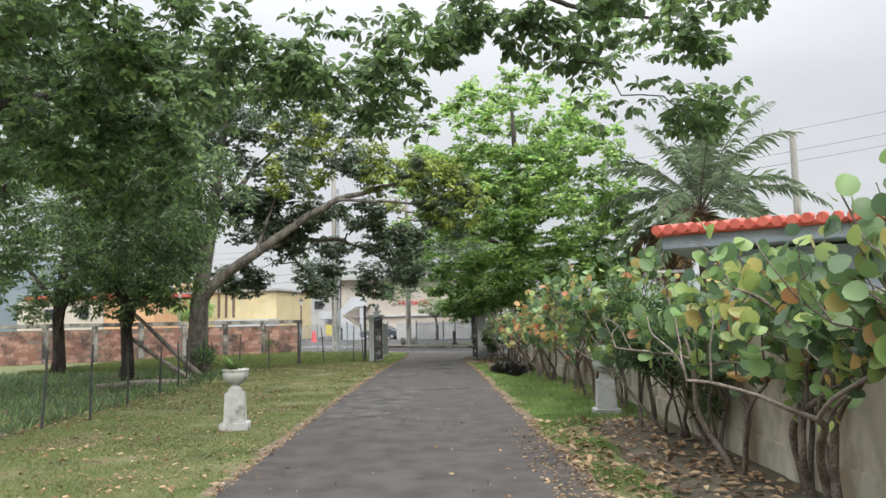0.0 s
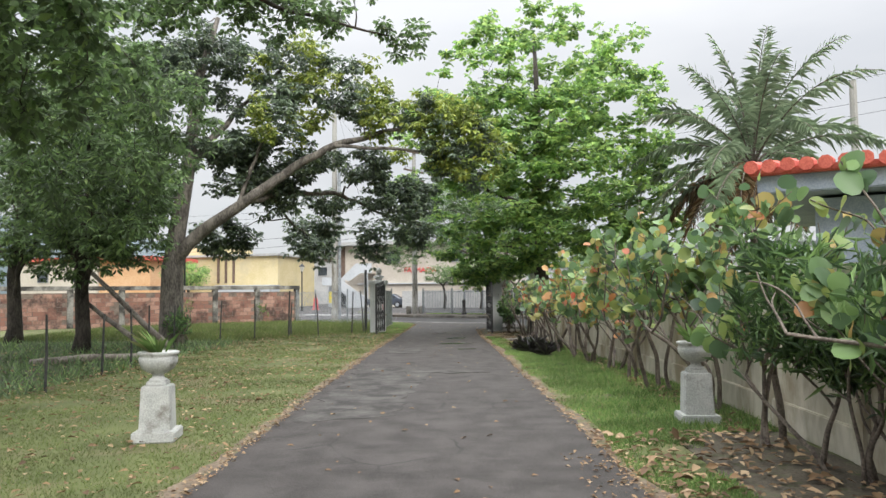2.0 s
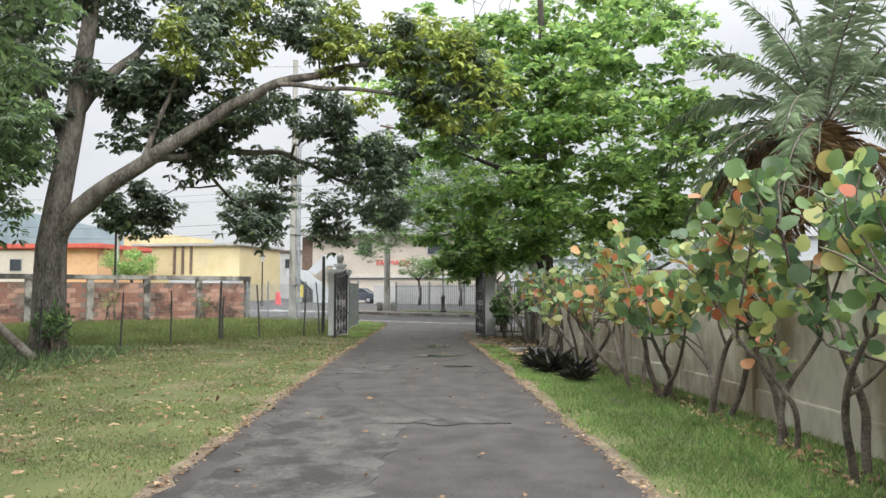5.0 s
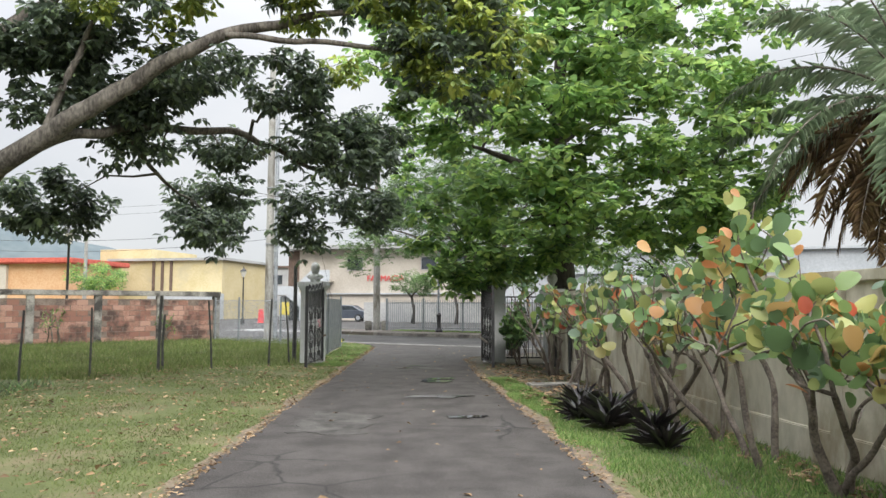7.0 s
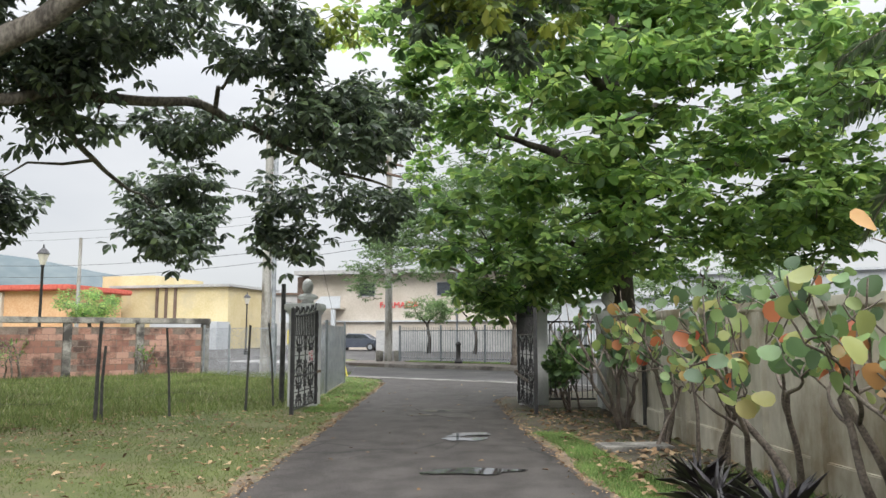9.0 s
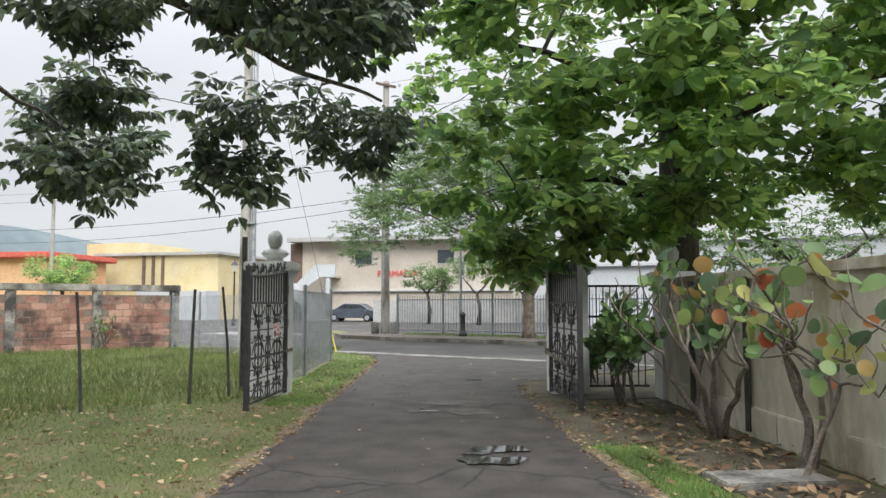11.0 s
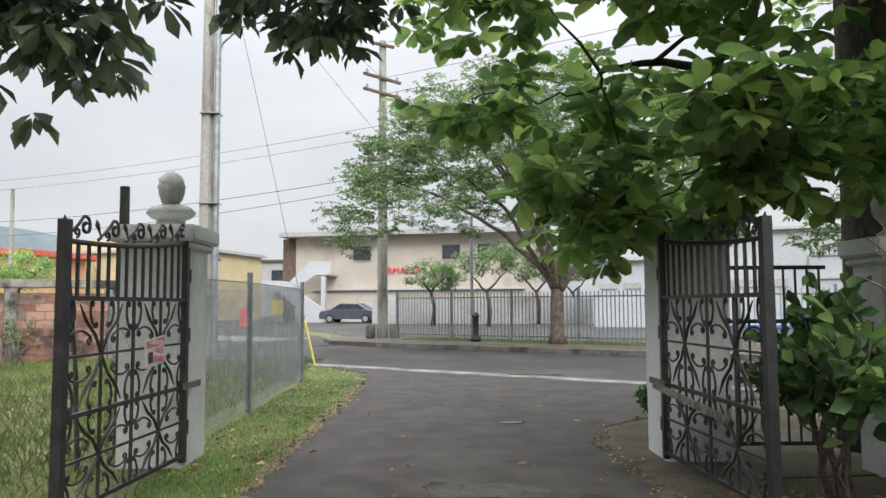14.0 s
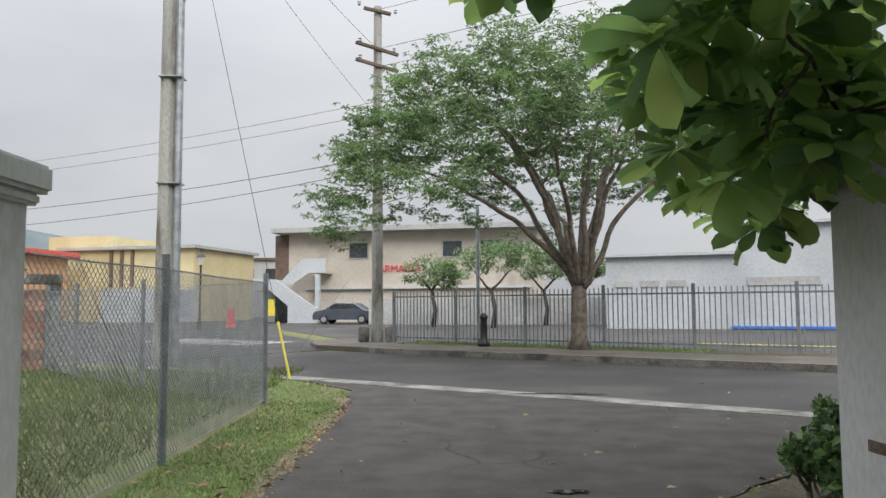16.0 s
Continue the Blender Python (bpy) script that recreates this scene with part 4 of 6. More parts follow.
pa = pole(-6.7, 45.4, 12.5, 0.2, 0.13, "weathered concrete utility pole with a metal conduit and street light", True)
part("lamp_arm", tube(bmesh.new(), [(0.1, 0, 7.6), (0.4, -0.1, 8.3), (0.9, -0.3, 8.65), (1.6, -0.6, 8.7)], 0.03, 6), M_GALV, pa)
part("lamp_head", box(bmesh.new(), (1.85, -0.7, 8.68), (0.6, 0.22, 0.13), -0.38, 0.04), M_GALV, pa, "grey street light head")
pb = pole(-2.55, 52.6, 11.0, 0.2, 0.13, "concrete utility pole with wooden cross arms beside the pavement", False, True)
for z, rz in ((9.0, 0.5), (9.55, 0.5), (10.8, 0.3)):
    part("cross_arm", box(bmesh.new(), (0, -0.18, z), (1.5 if z < 10 else 0.9, 0.1, 0.1), rz, 0.01, 0, 0.12), M_BROWN, pb)
    for k in (-0.6, 0.6):
        part("insulator", lathe(bmesh.new(), [(0.03, 0), (0.06, 0.04), (0.04, 0.08), (0.06, 0.12), (0.02, 0.16)], 8, (k * math.cos(rz), -0.18 + k * math.sin(rz), z + 0.05 - k * 0.12)), M_GALV, pb)
pole(16.2, 33.5, 9.9, 0.2, 0.14, "distant concrete utility pole behind the palm")
pole(-23.5, 66.0, 7.7, 0.14, 0.1, "slim brown utility pole behind the wall")


def cable(a, b, sag, r=0.016):
    a, b = Vector(a), Vector(b)
    pts = []
    for i in range(15):
        t = i / 14
        p = a.lerp(b, t)
        p.z -= sag * 4 * t * (1 - t)
        pts.append(p)
    tagged(part("overhead_cable", tube(bmesh.new(), pts, r * 0.62, 4), M_WIRE), "thin black overhead cable between poles", "cable", "overhead cables")


for a, b, s, r in [((-2.6, 52.4, 6.0), (-45, 78, 7.6), 1.0, 0.022), ((-2.6, 52.4, 5.6), (-45, 78, 6.9), 1.2, 0.02), ((-2.6, 52.4, 7.4), (-45, 78, 9.2), 0.8, 0.014), ((-2.6, 52.4, 7.8), (-45, 78, 9.8), 0.8, 0.014),
                   ((-2.6, 52.6, 9.0), (40, 26, 12), 0.8, 0.016), ((-2.6, 52.6, 9.6), (40, 26, 12.6), 0.8, 0.016), ((-2.6, 52.6, 10.9), (40, 26, 13.6), 0.8, 0.016),
                   ((-6.5, 45.4, 12.2), (-2.6, 52.5, 9.6), 0.15, 0.012), ((-6.4, 45.4, 11.5), (-2.6, 52.5, 7.4), 0.2, 0.012), ((-6.5, 45.4, 12.2), (-26, 30, 9), 0.5, 0.014), ((-3.25, 42.0, 0.0), (-6.5, 45.3, 11.8), 0.0, 0.01)]:
    cable(a, b, s, r)
bm = tube(bmesh.new(), [(0, 0, 0), (-0.14, 0.14, 0.5), (-0.28, 0.28, 1.0)], 0.022, 8)
ob = part("guy_guard", bm, M_YPAINT)
ob.location = (-3.25, 42.0, 0)
tagged(ob, "yellow plastic guard on a leaning guy wire", "guy guard")


def lamp_post(x, y, h, label):
    p = empty("street_lamp", pose(x, y, 0), label, "street lamp", "lantern street lamps")
    part("post", lathe(bmesh.new(), [(0.15, 0), (0.15, 0.3), (0.09, 0.45), (0.06, 0.6), (0.05, h - 0.8), (0.08, h - 0.76), (0.05, h - 0.7)], 10), M_IRON, p, smooth=True)
    part("lantern", lathe(bmesh.new(), [(0.1, h - 0.7), (0.22, h - 0.3), (0.2, h - 0.28)], 6), M_LAMPGLASS, p)
    part("roof", lathe(bmesh.new(), [(0.27, h - 0.28), (0.14, h - 0.12), (0.05, h - 0.05), (0.02, h + 0.1)], 6), M_IRON, p)


lamp_post(-15.4, 46.0, 4.75, "black lantern street lamp behind the clay block wall")
lamp_post(-13.3, 69.0, 4.2, "black lantern street lamp at the side street")


# ---------------------------------------------------------------- buildings
def window(parent, c, w, h, rz, depth=0.1):
    f = part("window", box(bmesh.new(), c, (w + 0.16, depth, h + 0.16), rz), M_SHADEW, parent)
    part("pane", box(bmesh.new(), (c[0] + math.sin(rz) * depth * 0.3, c[1] - math.cos(rz) * depth * 0.3, c[2]), (w, depth * 0.8, h), rz), M_GLASS, f)


# house behind the garden wall
hs = empty("house", pose(4.2, 14.5, 0, 0, 0, -30), "low house with red clay tiled eaves and blue-grey fascia", "house")
part("wall", box(bmesh.new(), (4.6, 3.5, 1.4), (7.6, 5.8, 2.8)), M_BLUE, hs)
part("fascia", box(bmesh.new(), (4.1, 3.3, 2.98), (8.0, 6.6, 0.26), 0, 0.02), M_BLUE, hs)
part("roof", box(bmesh.new(), (4.1, 3.3, 3.16), (8.2, 6.8, 0.1), 0, 0.02), M_ROOF, hs)
bmt = bmesh.new()
tube(bmt, [(0, -0.22, 0), (0, 0.2, 0.05), (0, 0.7, 0.13)], [0.1, 0.095, 0.09], 8)
tile_mesh = bpy.data.meshes.new("roof_tile")
bmt.to_mesh(tile_mesh)
bmt.free()
tile_mesh.materials.append(M_ROOF)
for i in range(34):
    t = new("roof_tile", tile_mesh)
    t.parent = hs
    t.location = (0.05 + 0.24 * i, 0.02, 3.22 + RNG.normal() * 0.008)
bmt = bmesh.new()
for dx, dz, sx, sz in ((0, 0.0, 1.0, 0.06), (0, 0.55, 1.0, 0.06), (-0.5, 0.27, 0.06, 0.6), (0.5, 0.27, 0.06, 0.6)):
    box(bmt, (dx, 0, dz), (sx, 0.06, sz))
wf = part("open_frame", bmt, M_PILLAR)
wf.location = (5.25, 17.2, 2.05)
tagged(wf, "white open frame standing above the garden wall", "frame")
part("post", box(bmesh.new(), (0, 0, -1.05), (0.06, 0.06, 2.05)), M_PILLAR, wf)

# building with the outside stair
sb = empty("stair_building", pose(-11.9, 86.0, 0, 0, 0, -12), "two-storey cream building with an outside stair", "building")
part("wall", boxes(((9.5, 5, 3.4), (19, 10, 6.8))), M_CREAM, sb)
part("roof", box(bmesh.new(), (9.2, 4.6, 6.95), (20.4, 11.6, 0.36)), M_SHADEW, sb)
part("side_wall", box(bmesh.new(), (-0.6, 4.5, 5.0), (1.2, 8.6, 3.4)), M_BROWN, sb)
def band(outline, y, depth, name):
    bm = bmesh.new()
    a = [bm.verts.new((x, y, z)) for x, z in outline]
    b2 = [bm.verts.new((x, y + depth, z)) for x, z in outline]
    bm.faces.new(a)
    bm.faces.new(b2[::-1])
    n = len(a)
    for i in range(n):
        bm.faces.new((a[i], b2[i], b2[(i + 1) % n], a[(i + 1) % n]))
    bmesh.ops.recalc_face_normals(bm, faces=bm.faces)
    bmesh.ops.triangulate(bm, faces=[f for f in bm.faces if len(f.verts) > 4])
    return part(name, bm, M_WHITE, sb)


band([(0.07, 3.2), (2.75, 1.4), (3.3, 1.1), (3.3, 0.0), (1.05, 0.0), (1.05, 1.27), (-0.37, 2.4), (-1.7, 2.4), (-1.7, 3.3)], -2.6, 0.16, "lower_stair_parapet")
band([(0.07, 3.2), (1.7, 4.77), (3.5, 4.77), (3.5, 3.7), (2.2, 3.7), (0.9, 2.85)], -1.4, 0.16, "upper_stair_parapet")
part("landing", box(bmesh.new(), (-0.8, -1.3, 2.45), (1.9, 2.4, 0.2)), M_CREAM, sb)
part("landing", box(bmesh.new(), (2.9, -0.65, 3.72), (1.3, 1.3, 0.18)), M_CREAM, sb)
for i in range(12):
    part("step", box(bmesh.new(), (2.9 - 0.24 * i, -1.95, 0.1 + 0.2 * i), (0.3, 1.1, 0.2)), M_CREAM, sb)
part("column", box(bmesh.new(), (2.85, -1.25, 1.8), (0.34, 0.34, 3.6)), M_WHITE, sb)
part("doorway", box(bmesh.new(), (-0.3, -0.02, 1.1), (1.5, 0.1, 2.2)), M_GLASS, sb, "dark doorway under the stair")
part("notice_board", box(bmesh.new(), (-0.5, -2.4, 1.15), (0.95, 0.08, 1.2)), M_YPAINT, sb, "orange-yellow board")
lettering("FARMACIA", 0.75, pose(8.6, -0.06, 3.75, 90, 0, 0), M_RED, sb, "red_letters")
part("stair_wall", box(bmesh.new(), (-1.0, 3.0, 1.6), (2.0, 6.0, 3.2)), M_WHITE, sb)
for x in (5.6, 12.8, 15.6):
    window(sb, (x, -0.02, 5.4), 1.4, 1.1, 0)
part("ledge", box(bmesh.new(), (10.0, -0.15, 2.55), (17.0, 0.3, 0.12)), M_WHITE, sb)

# yellow and orange houses
yb = empty("yellow_house", pose(-32.0, 92.0, 0, 0, 0, -14), "yellow two-storey house with a flat roof", "house")
part("wall", box(bmesh.new(), (6.0, 5, 3.0), (12.5, 10, 6.0)), M_YELLOW, yb)
part("roof", box(bmesh.new(), (6.0, 5, 6.1), (13.2, 10.8, 0.25)), M_SHADEW, yb)
part("tower", box(bmesh.new(), (0.5, 5.5, 3.6), (6, 9, 7.4)), M_YELLOW, yb)
part("porch", box(bmesh.new(), (9.0, -1.2, 1.3), (7.0, 2.4, 2.6)), M_WHITE, yb)
for x in (4.6, 5.6, 6.6):
    part("pilaster", box(bmesh.new(), (x, -0.05, 4.4), (0.25, 0.25, 3.0)), M_BROWN, yb)
ob_ = empty("orange_house", pose(-47.0, 84.0, 0, 0, 0, -10), "orange house with a low red roof", "house")
part("wall", box(bmesh.new(), (8, 4, 2.6), (15, 8, 5.2)), M_ORANGE, ob_)
part("roof", box(bmesh.new(), (8, 4, 5.4), (16.4, 9.4, 0.5), 0, 0.1), M_ROOF, ob_)
part("side_wall", box(bmesh.new(), (4.2, -0.1, 2.55), (10.7, 0.4, 5.0)), M_CREAM, ob_)
for x in (3.0, 7.2):
    window(ob_, (x, -0.32, 3.6), 1.2, 1.1, 0)
far = empty("grey_house", pose(-20.5, 112, 0), "distant grey flat-roofed house", "house")
part("wall", box(bmesh.new(), (2, 3, 3.2), (10, 6, 6.4)), M_SHADEW, far)
part("roof", box(bmesh.new(), (2, 3, 6.5), (10.6, 6.6, 0.25)), M_BROWN, far)
for x in (-1, 1.6, 4.2):
    window(far, (x, -0.02, 4.8), 1.3, 1.2, 0)

# white commercial building behind the car park
wb = empty("white_building", pose(8.2, 67.5, 0, 0, 0, -22), "white flat-roofed commercial building with a blue base stripe", "building")
part("wall", box(bmesh.new(), (3.2, 5, 1.85), (6.4, 10, 3.7)), M_WHITE, wb)
part("high_wall", box(bmesh.new(), (17.4, 5.8, 2.55), (22, 11.6, 5.1)), M_WHITE, wb)
part("parapet", box(bmesh.new(), (3.1, 4.9, 3.76), (6.6, 10.4, 0.14)), M_WHITE, wb)
part("parapet", box(bmesh.new(), (17.4, 5.7, 5.16), (22.3, 12.0, 0.14)), M_WHITE, wb)
part("stripe", box(bmesh.new(), (16, -0.06, 0.12), (20, 0.12, 0.12)), M_BLUEP, wb)
for x, w in ((0.9, 0.9), (2.2, 0.9), (3.5, 0.9)):
    part("slot", box(bmesh.new(), (x, -0.02, 2.3), (w, 0.1, 0.32)), M_SHADEW, wb)
part("slot", box(bmesh.new(), (8.4, -0.02, 2.35), (3.2, 0.1, 0.4)), M_SHADEW, wb)
for z, h in ((3.75, 0.1), (2.55, 0.07)):
    part("panel_joint", box(bmesh.new(), (13.6, -0.04, z), (5.2, 0.12, h)), M_SHADEW, wb)
for x in (11.0, 16.2):
    part("panel_joint", box(bmesh.new(), (x, -0.04, 2.0), (0.1, 0.12, 3.4)), M_SHADEW, wb)

# long low shop behind the car park trees
sh = empty("shop", pose(-1.5, 100, 0, 0, 0, -16), "low white shop front with blue and red signs", "building")
part("wall", box(bmesh.new(), (9, 4, 2.2), (26, 8, 4.4)), M_WHITE, sh)
part("roof", box(bmesh.new(), (9, 4, 4.5), (26.6, 8.6, 0.25)), M_SHADEW, sh)
part("sign_board", box(bmesh.new(), (4.0, -0.15, 2.9), (3.4, 0.2, 0.7)), M_BLUEP, sh)
part("sign_board", box(bmesh.new(), (8.4, -0.15, 2.8), (1.6, 0.2, 0.8)), M_BLUEP, sh)
part("banner", box(bmesh.new(), (9.2, -10.2, 2.9), (0.9, 0.2, 2.6)), M_RED, sh)
sw = part("screen_wall", box(bmesh.new(), (0, 0, 0.85), (17, 0.16, 1.7), 0, 0.02), M_SHADEW)
sw.matrix_world = pose(3.2, 76, 0, 0, 0, -14)
tagged(sw, "low grey wall at the back of the car park", "wall")

# hills, with the haze of distance held in their colour
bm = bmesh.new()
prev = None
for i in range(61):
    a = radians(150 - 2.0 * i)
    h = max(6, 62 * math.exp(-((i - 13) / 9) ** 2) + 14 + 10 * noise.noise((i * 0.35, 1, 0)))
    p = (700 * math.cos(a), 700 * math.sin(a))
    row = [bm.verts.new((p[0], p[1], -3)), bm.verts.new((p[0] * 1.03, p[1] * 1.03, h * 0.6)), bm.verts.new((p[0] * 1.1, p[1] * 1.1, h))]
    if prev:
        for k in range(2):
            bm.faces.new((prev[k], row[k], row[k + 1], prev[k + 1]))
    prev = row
tagged(part("backdrop", bm, M_HILL, smooth=True), "distant hills with blue-green haze put into their colour", kind="structure")

sp = part("sign_post", tube(bmesh.new(), [(0, 0, 0), (0, 0, 4.6)], 0.06, 8), M_GALV)
sp.location = (0.7, 53.5, 0.01)
tagged(sp, "bare grey steel sign post behind the picket fence", "sign post")
ob = part("concrete_slab", box(bmesh.new(), (0, 0, 0.03), (0.85, 0.42, 0.06), 0.1, 0.01), M_OLDCONC)
ob.location = (1.95, 26.6, 0.0)
tagged(ob, "flat grey concrete slab lying on the soil by the wall", "slab")
ob = part("traffic_barrel", lathe(bmesh.new(), [(0.34, 0), (0.32, 0.06), (0.26, 0.1), (0.25, 0.4), (0.23, 0.42), (0.22, 0.75), (0.2, 0.78), (0.18, 1.05), (0.1, 1.1)], 14), M_RED)
ob.location = (-13.0, 74.0, 0.02)
tagged(ob, "orange-red plastic traffic barrel in the side street", "barrel")

# ---------------------------------------------------------------- trees
V = Vector
tree_a_clumps = np.vstack([
    lobes([(-6.9, 26.5, 5.9, 1.2, 0.9, 0.8), (-5.5, 26.0, 6.7, 1.1, 0.8, 0.8), (-3.0, 26.5, 7.7, 1.2, 1.0, 1.0), (-2.1, 26.6, 6.9, 1.0, 0.8, 0.6), (-7.8, 27.0, 8.7, 1.7, 1.5, 1.4), (-10.2, 27.0, 8.4, 1.5, 1.4, 1.3), (-9.9, 26.6, 5.6, 1.6, 1.5, 1.2), (-5.2, 27.4, 8.7, 1.5, 1.2, 1.1), (-4.4, 27.0, 5.7, 0.9, 0.6, 0.4), (-5.9, 27.6, 5.4, 1.0, 0.7, 0.5), (-3.0, 28.0, 5.8, 1.0, 0.9, 0.6), (-2.3, 28.6, 5.9, 0.7, 0.6, 0.8), (-9.3, 25.6, 4.2, 0.8, 0.8, 0.6), (-7.0, 26.6, 5.4, 1.1, 0.6, 0.9), (-6.2, 26.8, 6.4, 1.1, 0.7, 0.8), (-5.2, 27.4, 5.3, 1.0, 0.5, 0.5), (-4.9, 26.6, 7.4, 1.2, 0.8, 0.8)], 350),
    lobes([(-5.4, 31.3, 3.55, 0.95, 0.7, 0.75), (-2.85, 30.0, 3.35, 0.62, 0.5, 0.72), (-1.65, 31.0, 3.85, 0.75, 0.6, 0.5), (-2.2, 28.8, 4.6, 0.95, 0.7, 0.65), (-4.4, 28.8, 4.6, 0.9, 0.6, 0.35), (-1.7, 29.6, 5.0, 0.85, 0.7, 0.75), (-8.0, 29.3, 3.5, 1.0, 0.7, 0.85), (-4.7, 29.6, 3.9, 0.6, 0.5, 0.4), (-5.2, 30.6, 3.1, 0.7, 0.5, 0.4), (-5.9, 28.2, 4.6, 0.8, 0.5, 0.5), (-4.9, 28.0, 5.6, 0.8, 0.5, 0.5), (-6.6, 28.0, 5.4, 0.8, 0.5, 0.5)], 165),
    lobes([(0.3, 26.0, 5.9, 1.1, 0.9, 1.5), (-0.9, 26.4, 6.9, 0.8, 0.7, 0.7)], 62)])
tree("broad_tree", "large grey-barked tree with dark glossy leaves and a long low limb", (-8.75, 26.4, 0),
     [((-8.75, 26.4, -0.05), 0.5), ((-8.72, 26.35, 0.35), 0.36), ((-8.68, 26.3, 2.3), 0.32), ((-8.55, 26.3, 3.4), 0.26), ((-8.3, 26.4, 5.2), 0.22), ((-7.95, 26.5, 8.4), 0.14), ((-7.5, 26.8, 10.3), 0.07)],
     [[((-8.6, 26.25, 2.45), 0.23), ((-8.2, 26.15, 3.0), 0.2), ((-7.2, 26.0, 3.75), 0.18), ((-6.1, 25.95, 4.5), 0.16), ((-5.2, 26.2, 5.15), 0.14), ((-3.9, 26.2, 5.95), 0.11), ((-2.3, 26.5, 6.5), 0.07), ((-1.0, 26.8, 6.8), 0.03)],
      [((-8.5, 26.4, 2.7), 0.12), ((-7.4, 26.6, 3.9), 0.1), ((-6.5, 27.0, 4.47), 0.095), ((-5.6, 28.0, 4.83), 0.085), ((-4.1, 28.5, 4.9), 0.07), ((-3.1, 29.0, 4.5), 0.05), ((-2.3, 29.4, 4.1), 0.035), ((-1.2, 30.2, 3.9), 0.018)],
      [((-6.0, 27.6, 4.75), 0.06), ((-5.75, 28.6, 4.15), 0.045), ((-5.6, 29.6, 3.85), 0.03), ((-5.4, 31.0, 3.6), 0.015)],
      [((-8.2, 26.4, 5.4), 0.14), ((-7.6, 27.2, 6.7), 0.11), ((-7.2, 28.1, 7.7), 0.07), ((-5.6, 27.6, 8.9), 0.03)],
      [((-8.4, 26.3, 4.6), 0.14), ((-9.5, 26.6, 6.4), 0.1), ((-10.3, 26.8, 8.6), 0.04)],
      [((-6.6, 26.0, 4.2), 0.07), ((-6.2, 26.1, 5.4), 0.06), ((-5.6, 26.1, 6.6), 0.03)],
      [((-3.7, 26.2, 6.0), 0.06), ((-1.6, 26.3, 5.9), 0.045), ((0.4, 26.1, 5.5), 0.02)]],
     tree_a_clumps, L_DARK, M_BARK, 104, 0.46, (0.18, 0.078), "oval", 0.6, 0.75, twig_r=0.015, whorl=8,
     extra=(L_YELLOW, lambda b, c: ((c[:, 2] > 6.2) & (c[:, 0] > -6.4) & (np.sin(c[:, 0] * 3.1 + c[:, 1] * 2) > 0.1)) | ((c[:, 0] > -1.6) & (c[:, 1] < 28) & (np.sin(c[:, 0] * 7 + c[:, 2] * 4) > 0.1))))

layers = []
for z, r, n in [(3.4, 3.9, 44), (4.5, 5.0, 74), (5.9, 5.3, 96), (7.3, 5.2, 100), (8.6, 5.0, 90), (9.8, 4.5, 64), (10.9, 3.7, 48), (11.8, 2.4, 24)]:
    a, q = RNG.random(n) * math.tau, np.sqrt(RNG.uniform(0.32 if z < 5.5 else 0.16, 1, n)) * r * (1 + 0.12 * np.sin(3 * RNG.random(n) * math.tau))
    layers.append(np.stack([3.3 + q * np.cos(a), 32.4 + q * np.sin(a), z + RNG.normal(size=n) * 0.3 - 0.05 * q], 1))
layers = np.vstack(layers)
keep = (RNG.random(len(layers)) < 0.8) & ((layers[:, 0] > 0.9) | (layers[:, 2] > 6.2 + 0.25 * (32 - layers[:, 1])) | (layers[:, 1] > 34.5) | (RNG.random(len(layers)) < 0.22))
keep &= (layers[:, 0] > 1.3) | (layers[:, 2] > 4.7)
layers = np.vstack([layers[keep], lobes([(3.7, 29.6, 6.1, 1.6, 0.9, 0.7), (4.85, 29.6, 4.65, 1.1, 0.8, 0.5), (6.2, 30.0, 3.5, 1.0, 0.8, 0.7), (1.8, 30.0, 4.1, 1.1, 0.7, 0.4), (-0.1, 31.2, 6.0, 1.2, 0.9, 0.9), (-0.8, 31.2, 7.2, 0.7, 0.6, 0.7), (6.4, 30.2, 6.2, 1.1, 0.9, 1.1), (0.1, 31.8, 8.4, 1.3, 1.0, 0.8), (2.0, 30.0, 8.0, 1.6, 0.9, 0.9), (4.6, 30.0, 8.2, 1.6, 1.0, 0.9), (3.0, 29.9, 5.2, 1.6, 0.7, 0.5), (5.6, 31.0, 3.3, 1.6, 1.0, 0.8), (7.4, 31.6, 4.0, 1.5, 1.2, 1.0), (3.3, 31.2, 4.6, 1.2, 0.8, 0.8), (3.4, 31.0, 7.2, 1.2, 0.8, 1.0)], 215)])
low = lobes([(1.55, 30.2, 2.6, 0.8, 0.5, 0.18), (2.85, 30.2, 2.6, 0.75, 0.5, 0.22), (3.0, 31.0, 2.8, 0.9, 0.5, 0.25), (0.75, 31.2, 2.25, 0.5, 0.4, 0.2), (0.6, 32.0, 2.95, 0.6, 0.4, 0.25), (-0.1, 32.4, 3.15, 0.35, 0.3, 0.25), (-0.25, 31.6, 3.75, 0.4, 0.3, 0.22), (1.15, 30.6, 3.3, 0.75, 0.5, 0.25), (2.45, 29.8, 3.3, 0.7, 0.5, 0.25), (1.2, 30.5, 4.0, 1.1, 0.6, 0.3), (2.7, 30.0, 4.0, 0.9, 0.6, 0.3), (4.2, 30.4, 3.3, 0.9, 0.6, 0.4), (1.35, 31.3, 2.35, 0.4, 0.35, 0.2)], 62)
low = np.vstack([low, lobes([(0.68, 31.7, 1.92, 0.28, 0.22, 0.14), (0.75, 32.25, 2.5, 0.35, 0.2, 0.12), (0.95, 32.3, 2.2, 0.2, 0.14, 0.16), (0.98, 32.75, 1.95, 0.12, 0.1, 0.12)], 8), lobes([(1.5, 31.0, 2.4, 0.4, 0.3, 0.15), (1.95, 31.3, 2.45, 0.4, 0.3, 0.18), (2.4, 31.2, 2.3, 0.4, 0.3, 0.18)], 10)])
